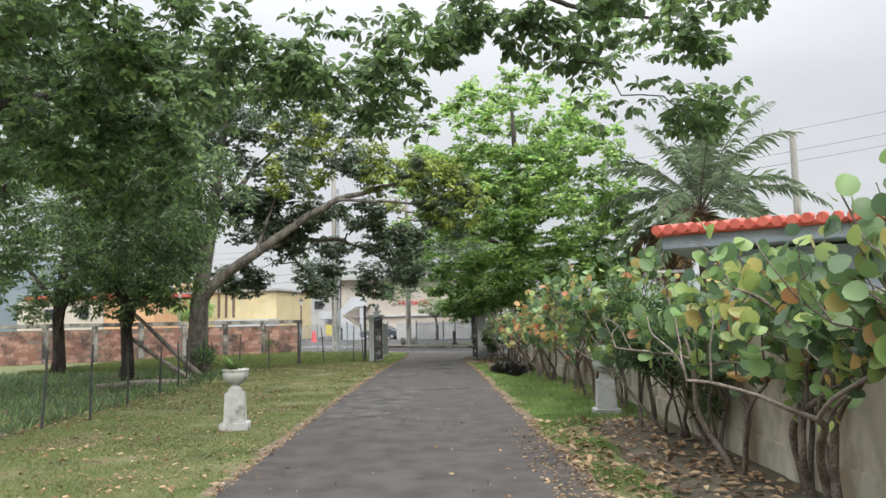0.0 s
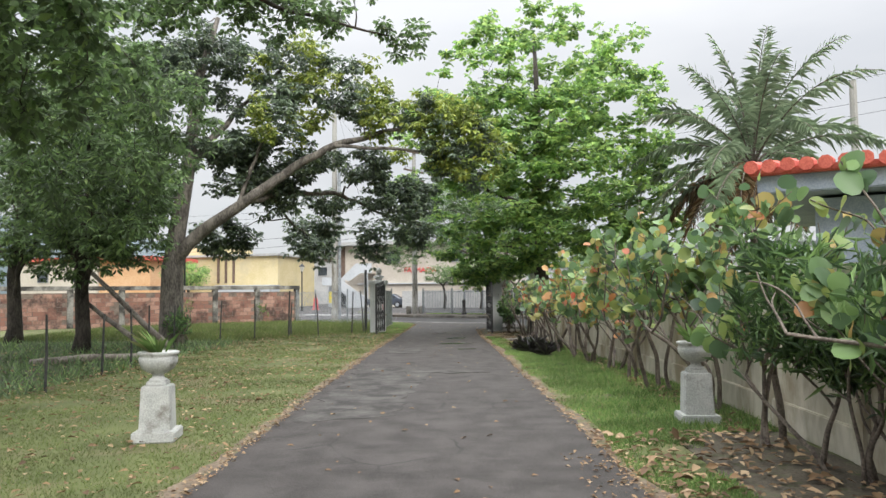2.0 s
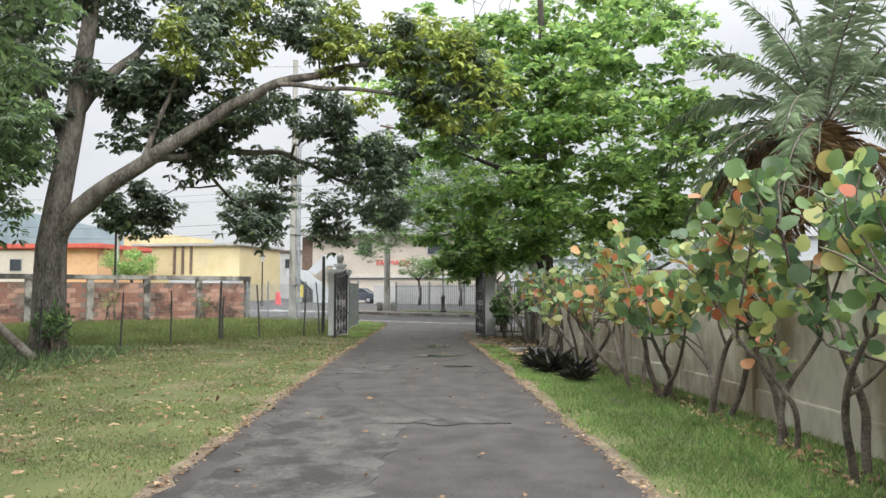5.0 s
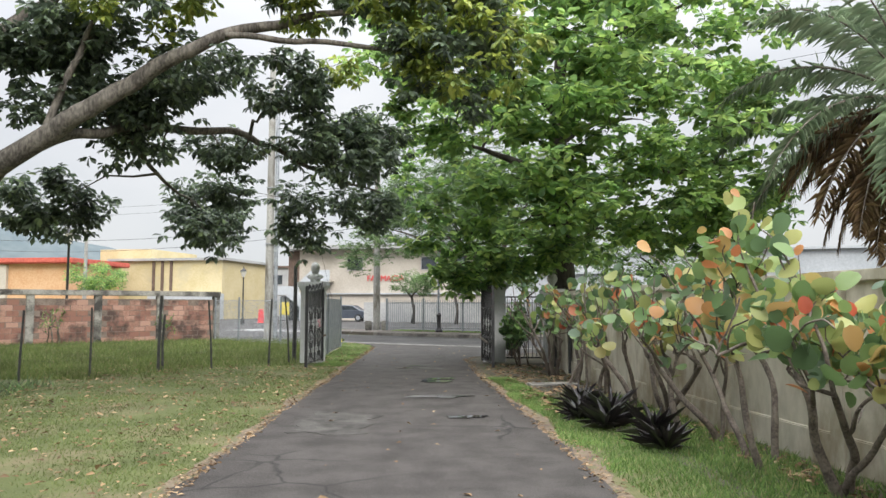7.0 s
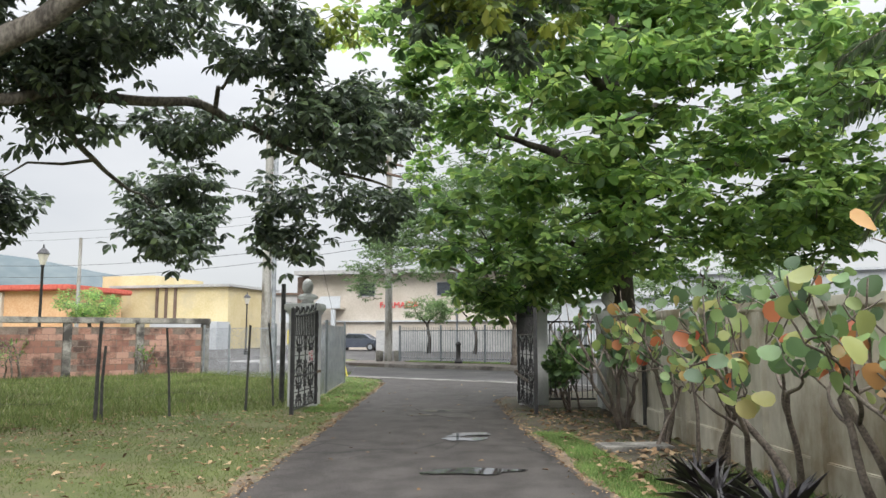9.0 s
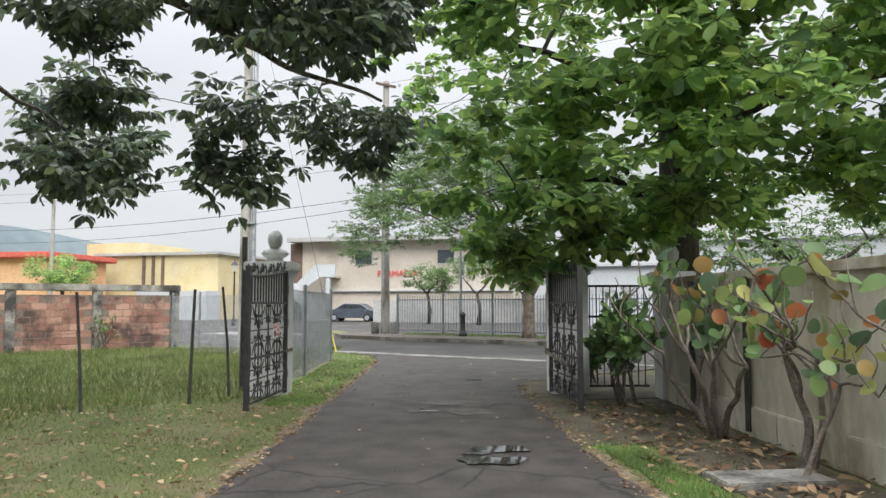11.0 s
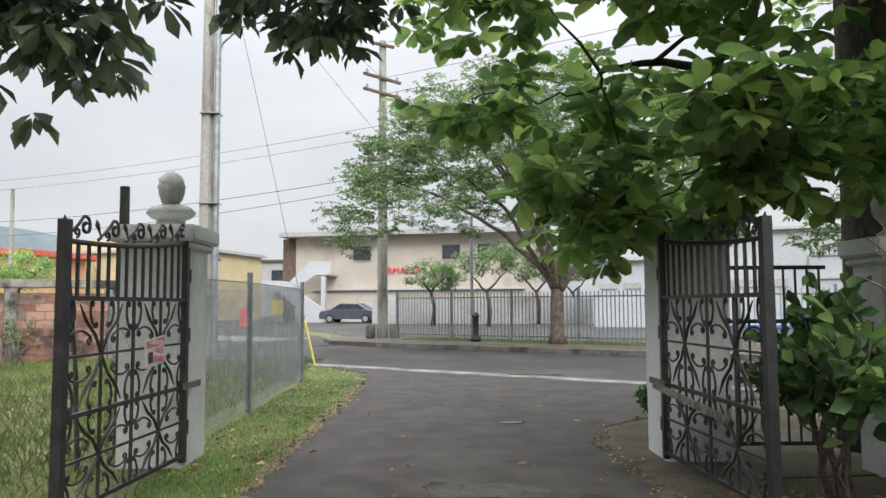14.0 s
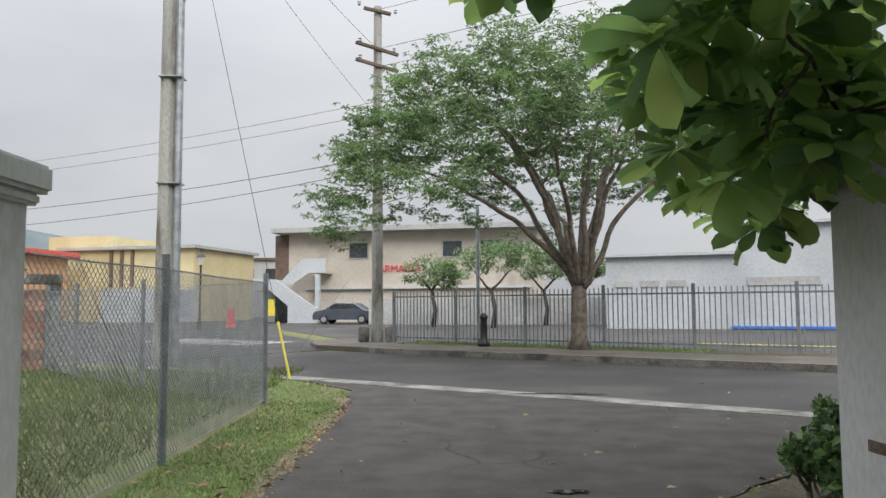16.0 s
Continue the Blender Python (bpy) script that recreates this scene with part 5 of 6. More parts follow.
tree("almond_tree", "tall bright green tree with tiered branches of large leaves", (3.4, 32.6, 0),
     [((3.4, 32.6, -0.05), 0.5), ((3.4, 32.6, 0.4), 0.34), ((3.3, 32.5, 2.6), 0.28), ((3.2, 32.4, 5.5), 0.22), ((3.3, 32.4, 8.5), 0.13), ((3.2, 32.4, 11.5), 0.06)],
     [[((3.3, 32.5, 2.6), 0.1), ((2.2, 31.9, 3.2), 0.055), ((0.6, 31.5, 3.1), 0.02)], [((3.3, 32.5, 3.0), 0.14), ((2.8, 30.9, 3.4), 0.09), ((2.3, 29.4, 3.4), 0.03)],
      [((3.2, 32.4, 4.0), 0.14), ((5.0, 31.6, 4.6), 0.1), ((7.0, 31.0, 4.8), 0.03)], [((3.2, 32.4, 4.6), 0.15), ((1.6, 33.0, 5.4), 0.07), ((0.5, 33.3, 5.9), 0.02)],
      [((3.2, 32.4, 5.6), 0.12), ((4.6, 34.0, 6.6), 0.08), ((6.0, 35.4, 7.0), 0.03)], [((3.2, 32.4, 6.3), 0.12), ((1.6, 31.2, 7.2), 0.08), ((0.0, 30.0, 7.4), 0.03)],
      [((3.2, 32.4, 7.5), 0.1), ((5.0, 31.4, 8.4), 0.06), ((6.6, 30.8, 8.8), 0.02)]],
     np.vstack([layers, low]), L_ALMOND, M_BARKD, 63, 0.5, (0.215, 0.125), "obovate", 0.3, 0.62, whorl=9)

# an umbrella of flat sprays over a fan of many thin limbs
q, th = np.sqrt(RNG.random(540)), RNG.random(540) * math.tau
q *= 1 + 0.08 * np.sin(5 * th)
top = 3.7 + 5.0 * np.clip(1 - q ** 2, 0, 1) ** 0.62
under = 3.0 + 1.9 * np.clip(1 - q ** 2, 0, 1) ** 0.5
tree_c = np.stack([2.3 + 6.1 * q * np.cos(th), 48.2 + 4.4 * q * np.sin(th), under + (top - under) * RNG.random(540) ** 0.7 + RNG.normal(size=540) * 0.15], 1)
c_limbs = []
for i in range(13):
    a = i * 2.4 + 0.3
    r = 0.45 + 0.5 * ((i * 7) % 13) / 13
    ex, ey = 2.5 + 5.4 * r * math.cos(a), 48.2 + 3.6 * r * math.sin(a)
    ez = 3.6 + 4.0 * max(0.0, 1 - r * r) ** 0.6
    sx, sy = 2.97 + 0.12 * math.cos(a), 48.0 + 0.12 * math.sin(a)
    c_limbs.append([((sx, sy, 1.7 + 0.05 * (i % 5)), 0.085), ((sx + (ex - sx) * 0.28, sy + (ey - sy) * 0.28, 2.1 + (ez - 2.1) * 0.42), 0.065), ((sx + (ex - sx) * 0.62, sy + (ey - sy) * 0.62, 2.1 + (ez - 2.1) * 0.75), 0.04), ((ex, ey, ez), 0.014)])
tree("feathery_tree", "spreading street tree with fine feathery leaves by the fence", (2.95, 48.0, 0.14),
     [((2.95, 48.0, 0.1), 0.3), ((2.95, 48.0, 0.45), 0.21), ((2.96, 48.0, 1.4), 0.2), ((2.98, 48.0, 2.0), 0.17)],
     c_limbs, tree_c, L_FINE, M_STEM, 160, 0.62, (0.13, 0.042), "blade", 0.22, 0.34, whorl=8)

for foot, sc, lab in [((-9.9, 23.2, 0), 1.0, "slender dark tree in thick shade behind the wire fence"), ((-14.3, 27.6, 0), 1.2, "dark leafy tree in front of the clay block wall"), ((-12.4, 18.0, 0), 1.15, "dense dark tree overhanging the wire fence")]:
    x, y, _ = foot
    tree("shade_tree", lab, foot, [((x, y, -0.05), 0.26 * sc), ((x + 0.05, y, 0.5), 0.19 * sc), ((x - 0.1, y + 0.1, 2.2), 0.16 * sc), ((x + 0.2, y, 4.5), 0.12 * sc), ((x + 0.1, y, 7.5), 0.05)],
         [[((x - 0.1, y + 0.1, 2.0), 0.1), ((x + 1.2, y - 0.5, 3.6), 0.07), ((x + 2.2, y - 0.9, 5.0), 0.03)], [((x, y, 2.3), 0.1), ((x - 1.4, y + 0.4, 3.9), 0.07), ((x - 2.5, y + 0.3, 5.2), 0.03)], [((x, y, 1.4), 0.08), ((x + 0.7, y - 0.8, 2.8), 0.06), ((x + 1.0, y - 1.8, 4.2), 0.03)]],
         lobes([(x, y, 4.4, 2.7 * sc, 2.5 * sc, 1.9), (x + 0.3, y, 7.0, 2.5 * sc, 2.3 * sc, 2.0), (x + 1.5, y - 0.8, 3.3, 1.2, 1.2, 0.8), (x + 0.4, y - 0.6, 2.7, 1.9, 1.6, 0.7)] + ([(-7.4, 18.8, 5.0, 2.4, 2.4, 1.7), (-8.2, 20.6, 3.9, 1.5, 1.6, 1.3)] if y == 23.2 else []), 240 if y == 23.2 else 170), L_THICK, M_BARKD, 112, 0.5, (0.185, 0.062), "oval", 0.55, 0.7, group="trees in the shade", whorl=7)

over = lobes([(-5.2, 9.4, 6.4, 2.2, 2.6, 1.6), (-3.2, 9.6, 5.2, 1.6, 1.2, 0.9), (-1.4, 9.2, 5.0, 1.0, 0.8, 0.5), (-0.75, 9.0, 4.25, 0.35, 0.35, 0.3), (0.7, 9.0, 5.2, 1.1, 0.7, 0.3), (2.65, 8.6, 4.9, 1.1, 0.85, 0.9), (-0.6, 9.1, 5.05, 0.9, 0.6, 0.45), (0.3, 9.1, 5.4, 0.8, 0.6, 0.3), (3.2, 8.6, 4.1, 0.35, 0.35, 0.35), (1.8, 8.8, 5.1, 0.9, 0.7, 0.4), (-5.6, 12.5, 5.0, 1.6, 2.0, 1.5), (-8.0, 13.5, 6.0, 2.2, 2.6, 2.2), (-5.2, 10.8, 4.4, 0.9, 1.0, 0.8), (-1.4, 19.6, 7.0, 0.6, 0.6, 0.5), (-3.6, 18.6, 7.6, 1.6, 1.4, 0.8), (-5.6, 17.0, 7.4, 1.6, 1.5, 1.0)], 390)
tree("overhanging_tree", "large tree whose leafy boughs hang over the driveway", (-9.5, 8.0, 0),
     [((-9.5, 8, -0.05), 0.5), ((-9.5, 8, 0.5), 0.38), ((-9.3, 8.2, 3.0), 0.33), ((-8.8, 8.6, 5.5), 0.24), ((-8.4, 9.0, 8.5), 0.1)],
     [[((-9.2, 8.3, 3.6), 0.2), ((-6.6, 8.8, 5.6), 0.15), ((-3.6, 9.2, 6.4), 0.1), ((-0.4, 9.3, 6.1), 0.06), ((2.6, 8.8, 5.2), 0.02)], [((-9.2, 8.3, 3.2), 0.16), ((-8.2, 11.0, 4.8), 0.12), ((-6.4, 14.2, 6.2), 0.08), ((-4.0, 17.6, 7.3), 0.05), ((-1.5, 19.6, 7.1), 0.02)]],
     over, L_THICK, M_BARKD, 119, 0.42, (0.145, 0.075), "oval", 0.5, 0.75, whorl=7)
for x, y, s in [(2.5, 70, 1.0), (-0.8, 72, 0.8), (6.0, 74, 1.0), (-21, 62.5, 0.85), (9.5, 80, 1.0)]:
    tree("car_park_tree", "small twisted tree in the car park" if x > -10 else "small leafy tree behind the clay block wall", (x, y, 0), [((x, y, -0.05), 0.16), ((x + 0.1, y, 1.0), 0.12), ((x - 0.1, y, 2.2), 0.1)],
         [[((x - 0.1, y, 2.1), 0.08), ((x + 1.0, y, 3.2), 0.03)], [((x - 0.1, y, 2.1), 0.08), ((x - 1.0, y + 0.2, 3.1), 0.03)]],
         lobes([(x, y, 3.9 * s, 2.0, 1.6, 1.0)], 40), L_FINE if x > -10 else L_ALMOND, M_BARKD, 90, 0.5, (0.17, 0.08), "blade", 0.3, 0.6, group="far small trees")

tree("garden_tree", "light green small tree behind the garden wall", (8.6, 38.5, 0), [((8.6, 38.5, -0.05), 0.16), ((8.5, 38.4, 1.2), 0.12), ((8.4, 38.3, 2.2), 0.09)],
     [[((8.4, 38.3, 2.0), 0.07), ((6.9, 37.8, 3.0), 0.03)], [((8.4, 38.3, 2.0), 0.07), ((10.2, 38.0, 3.1), 0.03)]],
     lobes([(8.4, 38.2, 3.0, 3.0, 1.6, 1.0), (6.4, 37.8, 2.6, 1.2, 1.0, 0.6)], 60), L_FINE, M_BARKD, 96, 0.55, (0.13, 0.05), "blade", 0.2, 0.5, whorl=8)


# ---------------------------------------------------------------- palm
def palm(x, y, h, label):
    p = empty("palm_tree", pose(x, y, 0), label, "palm tree")
    part("trunk", tube(bmesh.new(), [(0, 0, -0.05), (0.05, 0, h * 0.5), (0, 0, h)], [0.28, 0.22, 0.24], 12), M_BARK, p, smooth=True)
    for i in range(46):
        dead = i >= 31
        a = i * 2.4 + RNG.normal() * 0.2
        el = radians(86 - 3.1 * i) if not dead else radians(4 - 4 * (i - 31))
        L = RNG.uniform(4.3, 5.4) if not dead else RNG.uniform(3.0, 3.9)
        if dead:
            a = math.pi * 1.12 + RNG.normal() * 0.85
        d = Vector((math.cos(a) * math.cos(el), math.sin(a) * math.cos(el), math.sin(el)))
        pts, q = [], Vector((0, 0, h - 0.1))
        n = 14
        for k in range(n + 1):
            pts.append(q.copy())
            q = q + d * L / n
            d = (d + Vector((0, 0, -0.075 - 0.09 * k / n))).normalized()
        part("frond_stem", tube(bmesh.new(), pts, [0.035 * (1 - 0.8 * k / n) for k in range(n + 1)], 5), M_STEM, p)
        B, W = [], []
        for k in range(64):
            t = 0.14 + 0.86 * k / 64
            f = t * n
            j = min(int(f), n - 1)
            c = pts[j].lerp(pts[j + 1], f - j)
            tan = (pts[j + 1] - pts[j]).normalized()
            sd = tan.cross(Vector((0, 0, 1))).normalized()
            for s in (-1, 1):
                B.append(c)
                W.append(tan * 0.7 + sd * s * 0.95 + Vector((0, 0, -0.35 + RNG.normal() * 0.4)) + Vector(RNG.normal(size=3)) * 0.08)
        B, W = np.array([b[:] for b in B]), np.array([w[:] for w in W])
        Ls = np.repeat(0.62 * np.sin(np.linspace(0.35, 2.9, 64)) + 0.1, 2) * RNG.uniform(0.8, 1.15, 128)
        link("frond", leaf_mesh("frond", B, W, np.tile([0, 0, 1.0], (128, 1)), Ls * 1.0, 0.0105), L_DRY if dead else L_PALM, p, "brown dead frond" if dead else "")


palm(10.1, 28.7, 5.75, "date palm with arching grey-green fronds and dead brown ones")


# ---------------------------------------------------------------- hedge along the garden wall
def shrub(x, y, h, n_leaf, label, leaf=L_GRAPE, size=(0.145, 0.15), shape="round", spread=0.62, stems=5, low=0.52, kinked=True):
    """Kinked stems that fork twice; leaves alternate along the outer twigs."""
    s = empty("shrub", pose(x, y, 0), label, "shrub", "shrubs along the garden wall" if x > 0 else "")
    twigs = bmesh.new()
    runs = []

    def grow(q, d, length, r, depth, bm):
        pts, rad = [q.copy()], [r]
        n = 5
        for k in range(n):
            q = q + d * length / n
            q.x = min(q.x, 0.22)
            d = (d + Vector((RNG.normal() * 0.2, RNG.normal() * 0.34, RNG.normal() * 0.2 + 0.05))).normalized()
            pts.append(q.copy())
            rad.append(r * (1 - 0.075 * (k + 1)))
        tube(bm, *smooth_path(pts, rad), 8 if depth == 0 else 6)
        if depth == 2:
            runs.append(pts)
            return
        if depth == 1 and kinked and RNG.random() < 0.6:
            runs.append(pts)
        for i in range(3):
            b = pts[-1 - (i == 2) * int(RNG.integers(1, 3))]
            side = RNG.normal() * spread * 1.5
            up = 0.25 if kinked and i == 0 and depth == 0 else 0.9
            e = Vector((RNG.normal() * spread * 0.6 - 0.12, side, up)).normalized()
            grow(b.copy(), e, length * RNG.uniform(0.5, 0.8), rad[-1] * 0.78, depth + 1, twigs)

    for i in range(stems):
        a = RNG.random() * math.tau
        bm = bmesh.new()
        grow(Vector((0.16 * math.cos(a), 0.3 * math.sin(a), -0.03)), Vector((RNG.normal() * 0.2 - 0.1, RNG.normal() * 0.3, 1)).normalized(), h * (RNG.uniform(0.46, 0.58) if kinked else RNG.uniform(0.26, 0.46)), RNG.uniform(0.024, 0.042) * (1 if kinked else 0.65), 0, bm)
        part("stem", bm, M_STEM, s, smooth=True)
    tagged(part("twig_tangle", twigs, M_STEM, s, smooth=True), kind="stuff")
    runs = np.array([[p[:] for p in r] for r in runs if max(p.z for p in r) > low * h])
    pick, t = RNG.integers(0, len(runs), n_leaf), RNG.random(n_leaf) ** 0.7 * 4.99
    j = t.astype(int)
    a, b = runs[pick, j], runs[pick, j + 1]
    base = a + (b - a) * (t - j)[:, None] + RNG.normal(size=(n_leaf, 3)) * size[0] * 0.35
    base[:, 0] = np.clip(base[:, 0], -0.7, 0.3)
    base[:, 2] = np.clip(base[:, 2], 0.02, h * 1.08)
    way = unit(b - a) * 0.5 + RNG.normal(size=base.shape) * 0.65 + np.array([-0.1, -0.1, 0.3])
    nrm = RNG.normal(size=base.shape) * 0.6 + np.array([-0.4, -0.5, 0.6])
    L = size[0] * RNG.uniform(0.55, 1.3, n_leaf)
    link("leaves", leaf_mesh("leaves", base, way, nrm, L, L * size[1] / size[0] * RNG.uniform(0.8, 1.1, n_leaf), shape), leaf, s)
    return s


GR = "sea grape shrub with round green, yellow and orange leaves"
for x, y, h, n in [(2.95, 4.3, 2.4, 170), (2.95, 5.5, 2.3, 240), (2.95, 6.6, 2.3, 280), (2.95, 7.6, 2.3, 270), (2.9, 10.9, 2.3, 230), (2.95, 12.5, 2.4, 220), (2.9, 13.8, 2.5, 220), (2.95, 15.0, 2.5, 230), (2.9, 16.3, 2.4, 230), (2.9, 17.6, 2.35, 240), (2.8, 18.9, 2.25, 230), (2.65, 20.2, 2.2, 200), (2.55, 21.4, 2.05, 120), (2.5, 22.6, 2.0, 90), (2.4, 23.9, 1.95, 75), (2.35, 25.3, 2.0, 80), (2.3, 26.8, 1.95, 75), (2.35, 28.2, 1.95, 60), (2.4, 29.3, 1.8, 36)]:
    far_end = 16 < y < 27
    shrub(x, y, h, int(n * 1.15), "sparse sea grape shrub with bare twisted stems and few leaves" if y > 25 else ("sea grape shrub with many orange and red leaves" if far_end else GR), L_REDGRAPE if far_end else L_GRAPE, stems=3, low=0.4)
shrub(2.95, 9.7, 2.6, 2000, "dense oleander shrub with narrow dark green leaves", L_OLEANDER, (0.17, 0.028), "blade", 0.7, 5, 0.15, False)
shrub(2.95, 8.7, 2.3, 1300, "dense oleander shrub with narrow dark green leaves", L_OLEANDER, (0.17, 0.028), "blade", 0.7, 4, 0.15, False)
shrub(2.1, 30.9, 1.75, 760, "dark leafy bush beside the gate", L_OLEANDER, (0.15, 0.1), "oval", 0.7, 7, 0.1, False)
shrub(1.72, 33.55, 0.7, 2600, "clipped dark green bush outside the gate pillar", L_OLEANDER, (0.075, 0.042), "oval", 0.7, 9, 0.05, False)
shrub(2.2, 34.1, 0.85, 3000, "clipped dark green bush outside the gate pillar", L_OLEANDER, (0.075, 0.042), "oval", 0.7, 9, 0.05, False)


shrub(-8.15, 25.7, 0.95, 420, "leafy green shrub at the foot of the large tree", L_OLEANDER, (0.16, 0.06), "blade", 0.8, 6, 0.05)
shrub(-10.2, 43.0, 1.2, 160, "thin green sapling in front of the clay block wall", L_LUSH, (0.12, 0.05), "blade", 0.8, 4, 0.2)
shrub(-13.4, 40.8, 1.3, 160, "thin green sapling in front of the clay block wall", L_LUSH, (0.12, 0.05), "blade", 0.8, 4, 0.2)


def rosette_plant(x, y, r, label, leaf):
    n = 46
    a = RNG.random(n) * math.tau
    base = np.zeros((n, 3))
    way = np.stack([np.cos(a), np.sin(a), RNG.uniform(0.15, 1.6, n)], 1)
    ob = link("spiky_plant", leaf_mesh("spiky_plant", base, way, np.tile([0, 0, 1.0], (n, 1)), r * RNG.uniform(0.7, 1.15, n), 0.055), leaf)
    ob.location = (x, y, 0.0)
    tagged(ob, label, "plant", "spiky plants under the hedge")


for x, y, r in [(1.75, 22.2, 0.45), (2.0, 22.9, 0.5), (1.8, 23.6, 0.45), (2.15, 21.7, 0.45), (1.6, 22.9, 0.35), (2.0, 20.9, 0.4), (1.9, 24.3, 0.4)]:
    rosette_plant(x, y, r, "dark purple spiky rosette plant on bare soil", L_PURPLE)


# ---------------------------------------------------------------- grass, litter and clutter
def drive_left(y):
    return np.interp(y, [p[1] for p in LEFT_EDGE], [p[0] for p in LEFT_EDGE])


def drive_right(y):
    return np.interp(y, [p[1] for p in RIGHT_EDGE], [p[0] for p in RIGHT_EDGE])


def blades(name, x, y, h, w, mat, label, lean=0.5):
    n = len(x)
    base = np.stack([x, y, np.zeros(n)], 1)
    way = RNG.normal(size=(n, 3)) * lean
    way[:, 2] = 1
    nrm = RNG.normal(size=(n, 3))
    tagged(link(name, leaf_mesh(name, base, way, nrm, h, w, "spike"), mat), label, "grass", kind="stuff")


def patch(n, y0, y1, x0, x1):
    y = y0 + (y1 - y0) * RNG.random(n) ** 1.25
    t = RNG.random(n)
    a, b = (f(y) if callable(f) else f for f in (x0, x1))
    return a + (b - a) * t, y


x, y = patch(230000, 6.0, 32.0, -7.5, lambda q: drive_left(q) - 0.1 - 0.08 * np.sin(q * 2.1))
k = np.array([noise.noise((a * 0.9, b * 0.9, 0)) for a, b in zip(x, y)]) + RNG.normal(size=len(x)) * 0.25 > -0.25
blades("grass_lawn", x[k], y[k], RNG.uniform(0.018, 0.042, k.sum()), 0.006, L_GRASS, "short mown lawn grass, partly yellowed", 0.7)
x, y = patch(95000, 6.0, 28.0, lambda q: drive_right(q) + 0.12 + 0.08 * np.sin(q * 1.7), lambda q: np.interp(q, [6, 10, 13, 20, 23, 25, 28], [1.9, 2.0, 2.75, 2.7, 2.1, 1.6, 1.35]))
k = np.array([noise.noise((a * 1.3, b * 1.3, 5)) for a, b in zip(x, y)]) + RNG.normal(size=len(x)) * 0.2 > np.where(y < 11, 0.15, -0.3)
blades("grass_verge", x[k], y[k], RNG.uniform(0.03, 0.075, k.sum()), 0.009, L_LUSH, "lush green grass along the driveway", 0.6)
x, y = patch(9000, 23.5, 31.6, lambda q: drive_right(q) + 0.12, 2.4)
k = np.array([noise.noise((a * 1.5, b * 1.5, 2)) for a, b in zip(x, y)]) > -0.05
blades("grass_sparse", x[k], y[k], RNG.uniform(0.02, 0.06, k.sum()), 0.009, L_GRASS, "thin patchy grass on the soil by the gate", 0.8)
x, y = patch(16000, 11.5, 25.0, 2.1, lambda q: np.interp(q, [2, 9, 15, 19, 24, 28], [3.05, 3.1, 3.35, 3.2, 2.75, 2.55]))
blades("weeds_wall", x, y, RNG.uniform(0.04, 0.13, len(x)), 0.016, L_LUSH, "green weeds and grass at the foot of the garden wall", 0.6)
x, y = patch(80000, 28.0, 44.0, -16.0, -3.3)
k = (y > 31.6 + np.clip(-4.2 - x, 0, 1.5) * -1.5 + RNG.normal(size=len(x)) * 0.7) & (y < 44.2 + (x + 8.7) * 0.695) | ((x < -6.5) & (y < 38) & (y > 28))
x, y = x[k], y[k]
blades("grass_tall", x, y, RNG.uniform(0.05, 0.22, len(x)), 0.014, L_GRASS, "tall unmown grass beyond the wire fence", 0.6)
x, y = patch(16000, 31.0, 42.6, lambda q: np.where(q < 32.7, -2.8, np.where(q < 39, -2.95, -4.6)), lambda q: drive_left(q) - 0.02)
blades("grass_verge_gate", x, y, RNG.uniform(0.02, 0.06, len(x)), 0.01, L_LUSH, "green grass verge by the chain-link fence", 0.6)
x, y = patch(16000, 10.8, 27.0, -16.0, -6.6)
blades("weeds", x, y, RNG.uniform(0.08, 0.35, len(x)), 0.03, L_THICK, "low weeds in the shade under the trees", 0.8)
u = RNG.uniform(-31, -22, 9000)
nn = RNG.uniform(41.1, 42.1, 9000)
base = np.stack([0.819 * u + 0.574 * nn, -0.574 * u + 0.819 * nn, np.full(9000, 0.145)], 1)
way = RNG.normal(size=(9000, 3)) * 0.4 + np.array([0, 0, 1.0])
tagged(link("grass_strip", leaf_mesh("grass_strip", base, way, RNG.normal(size=(9000, 3)), RNG.uniform(0.03, 0.08, 9000), 0.012, "spike"), L_LUSH), "grass strip at the foot of the picket fence", "grass", kind="stuff")


def litter(name, x, y, z, size, label):
    n = len(x)
    base = np.stack([x, y, np.full(n, z)], 1)
    way = RNG.normal(size=(n, 3))
    way[:, 2] = np.abs(way[:, 2]) * 0.15
    nrm = RNG.normal(size=(n, 3)) * 0.25 + np.array([0, 0, 1.0])
    L = size * RNG.uniform(0.5, 1.3, n)
    tagged(link(name, leaf_mesh(name, base, way, nrm, L, L * 0.5, "oval"), L_DRY), label, "leaf litter", kind="stuff")


x, y = patch(4200, 4.0, 31.0, -7.5, drive_left)
litter("fallen_leaves_lawn", x, y, 0.038, 0.08, "brown fallen leaves on the lawn")
x, y = patch(3600, 3.5, 31.0, lambda q: drive_right(q) + np.where(q < 11.5, 0.05, np.where(q < 23, 1.5, 0.3)), 3.0)
k = (y < 11.5) | (y > 23) | (RNG.random(len(x)) < 0.25)
x, y = x[k], y[k]
litter("fallen_leaves_hedge", x, y, 0.03, 0.11, "brown fallen leaves under the hedge")
x, y = patch(190, 31.8, 42.0, -2.9, drive_left)
litter("fallen_leaves_gate", x, y, 0.03, 0.08, "brown fallen leaves on the verge by the chain-link fence")
x, y = patch(230, 2.0, 41.0, drive_left, drive_right)
litter("fallen_leaves_driveway", x, y, 0.022, 0.07, "scattered fallen leaves on the driveway")
y = RNG.uniform(3, 39, 5200)
side = RNG.random(5200) < 0.5
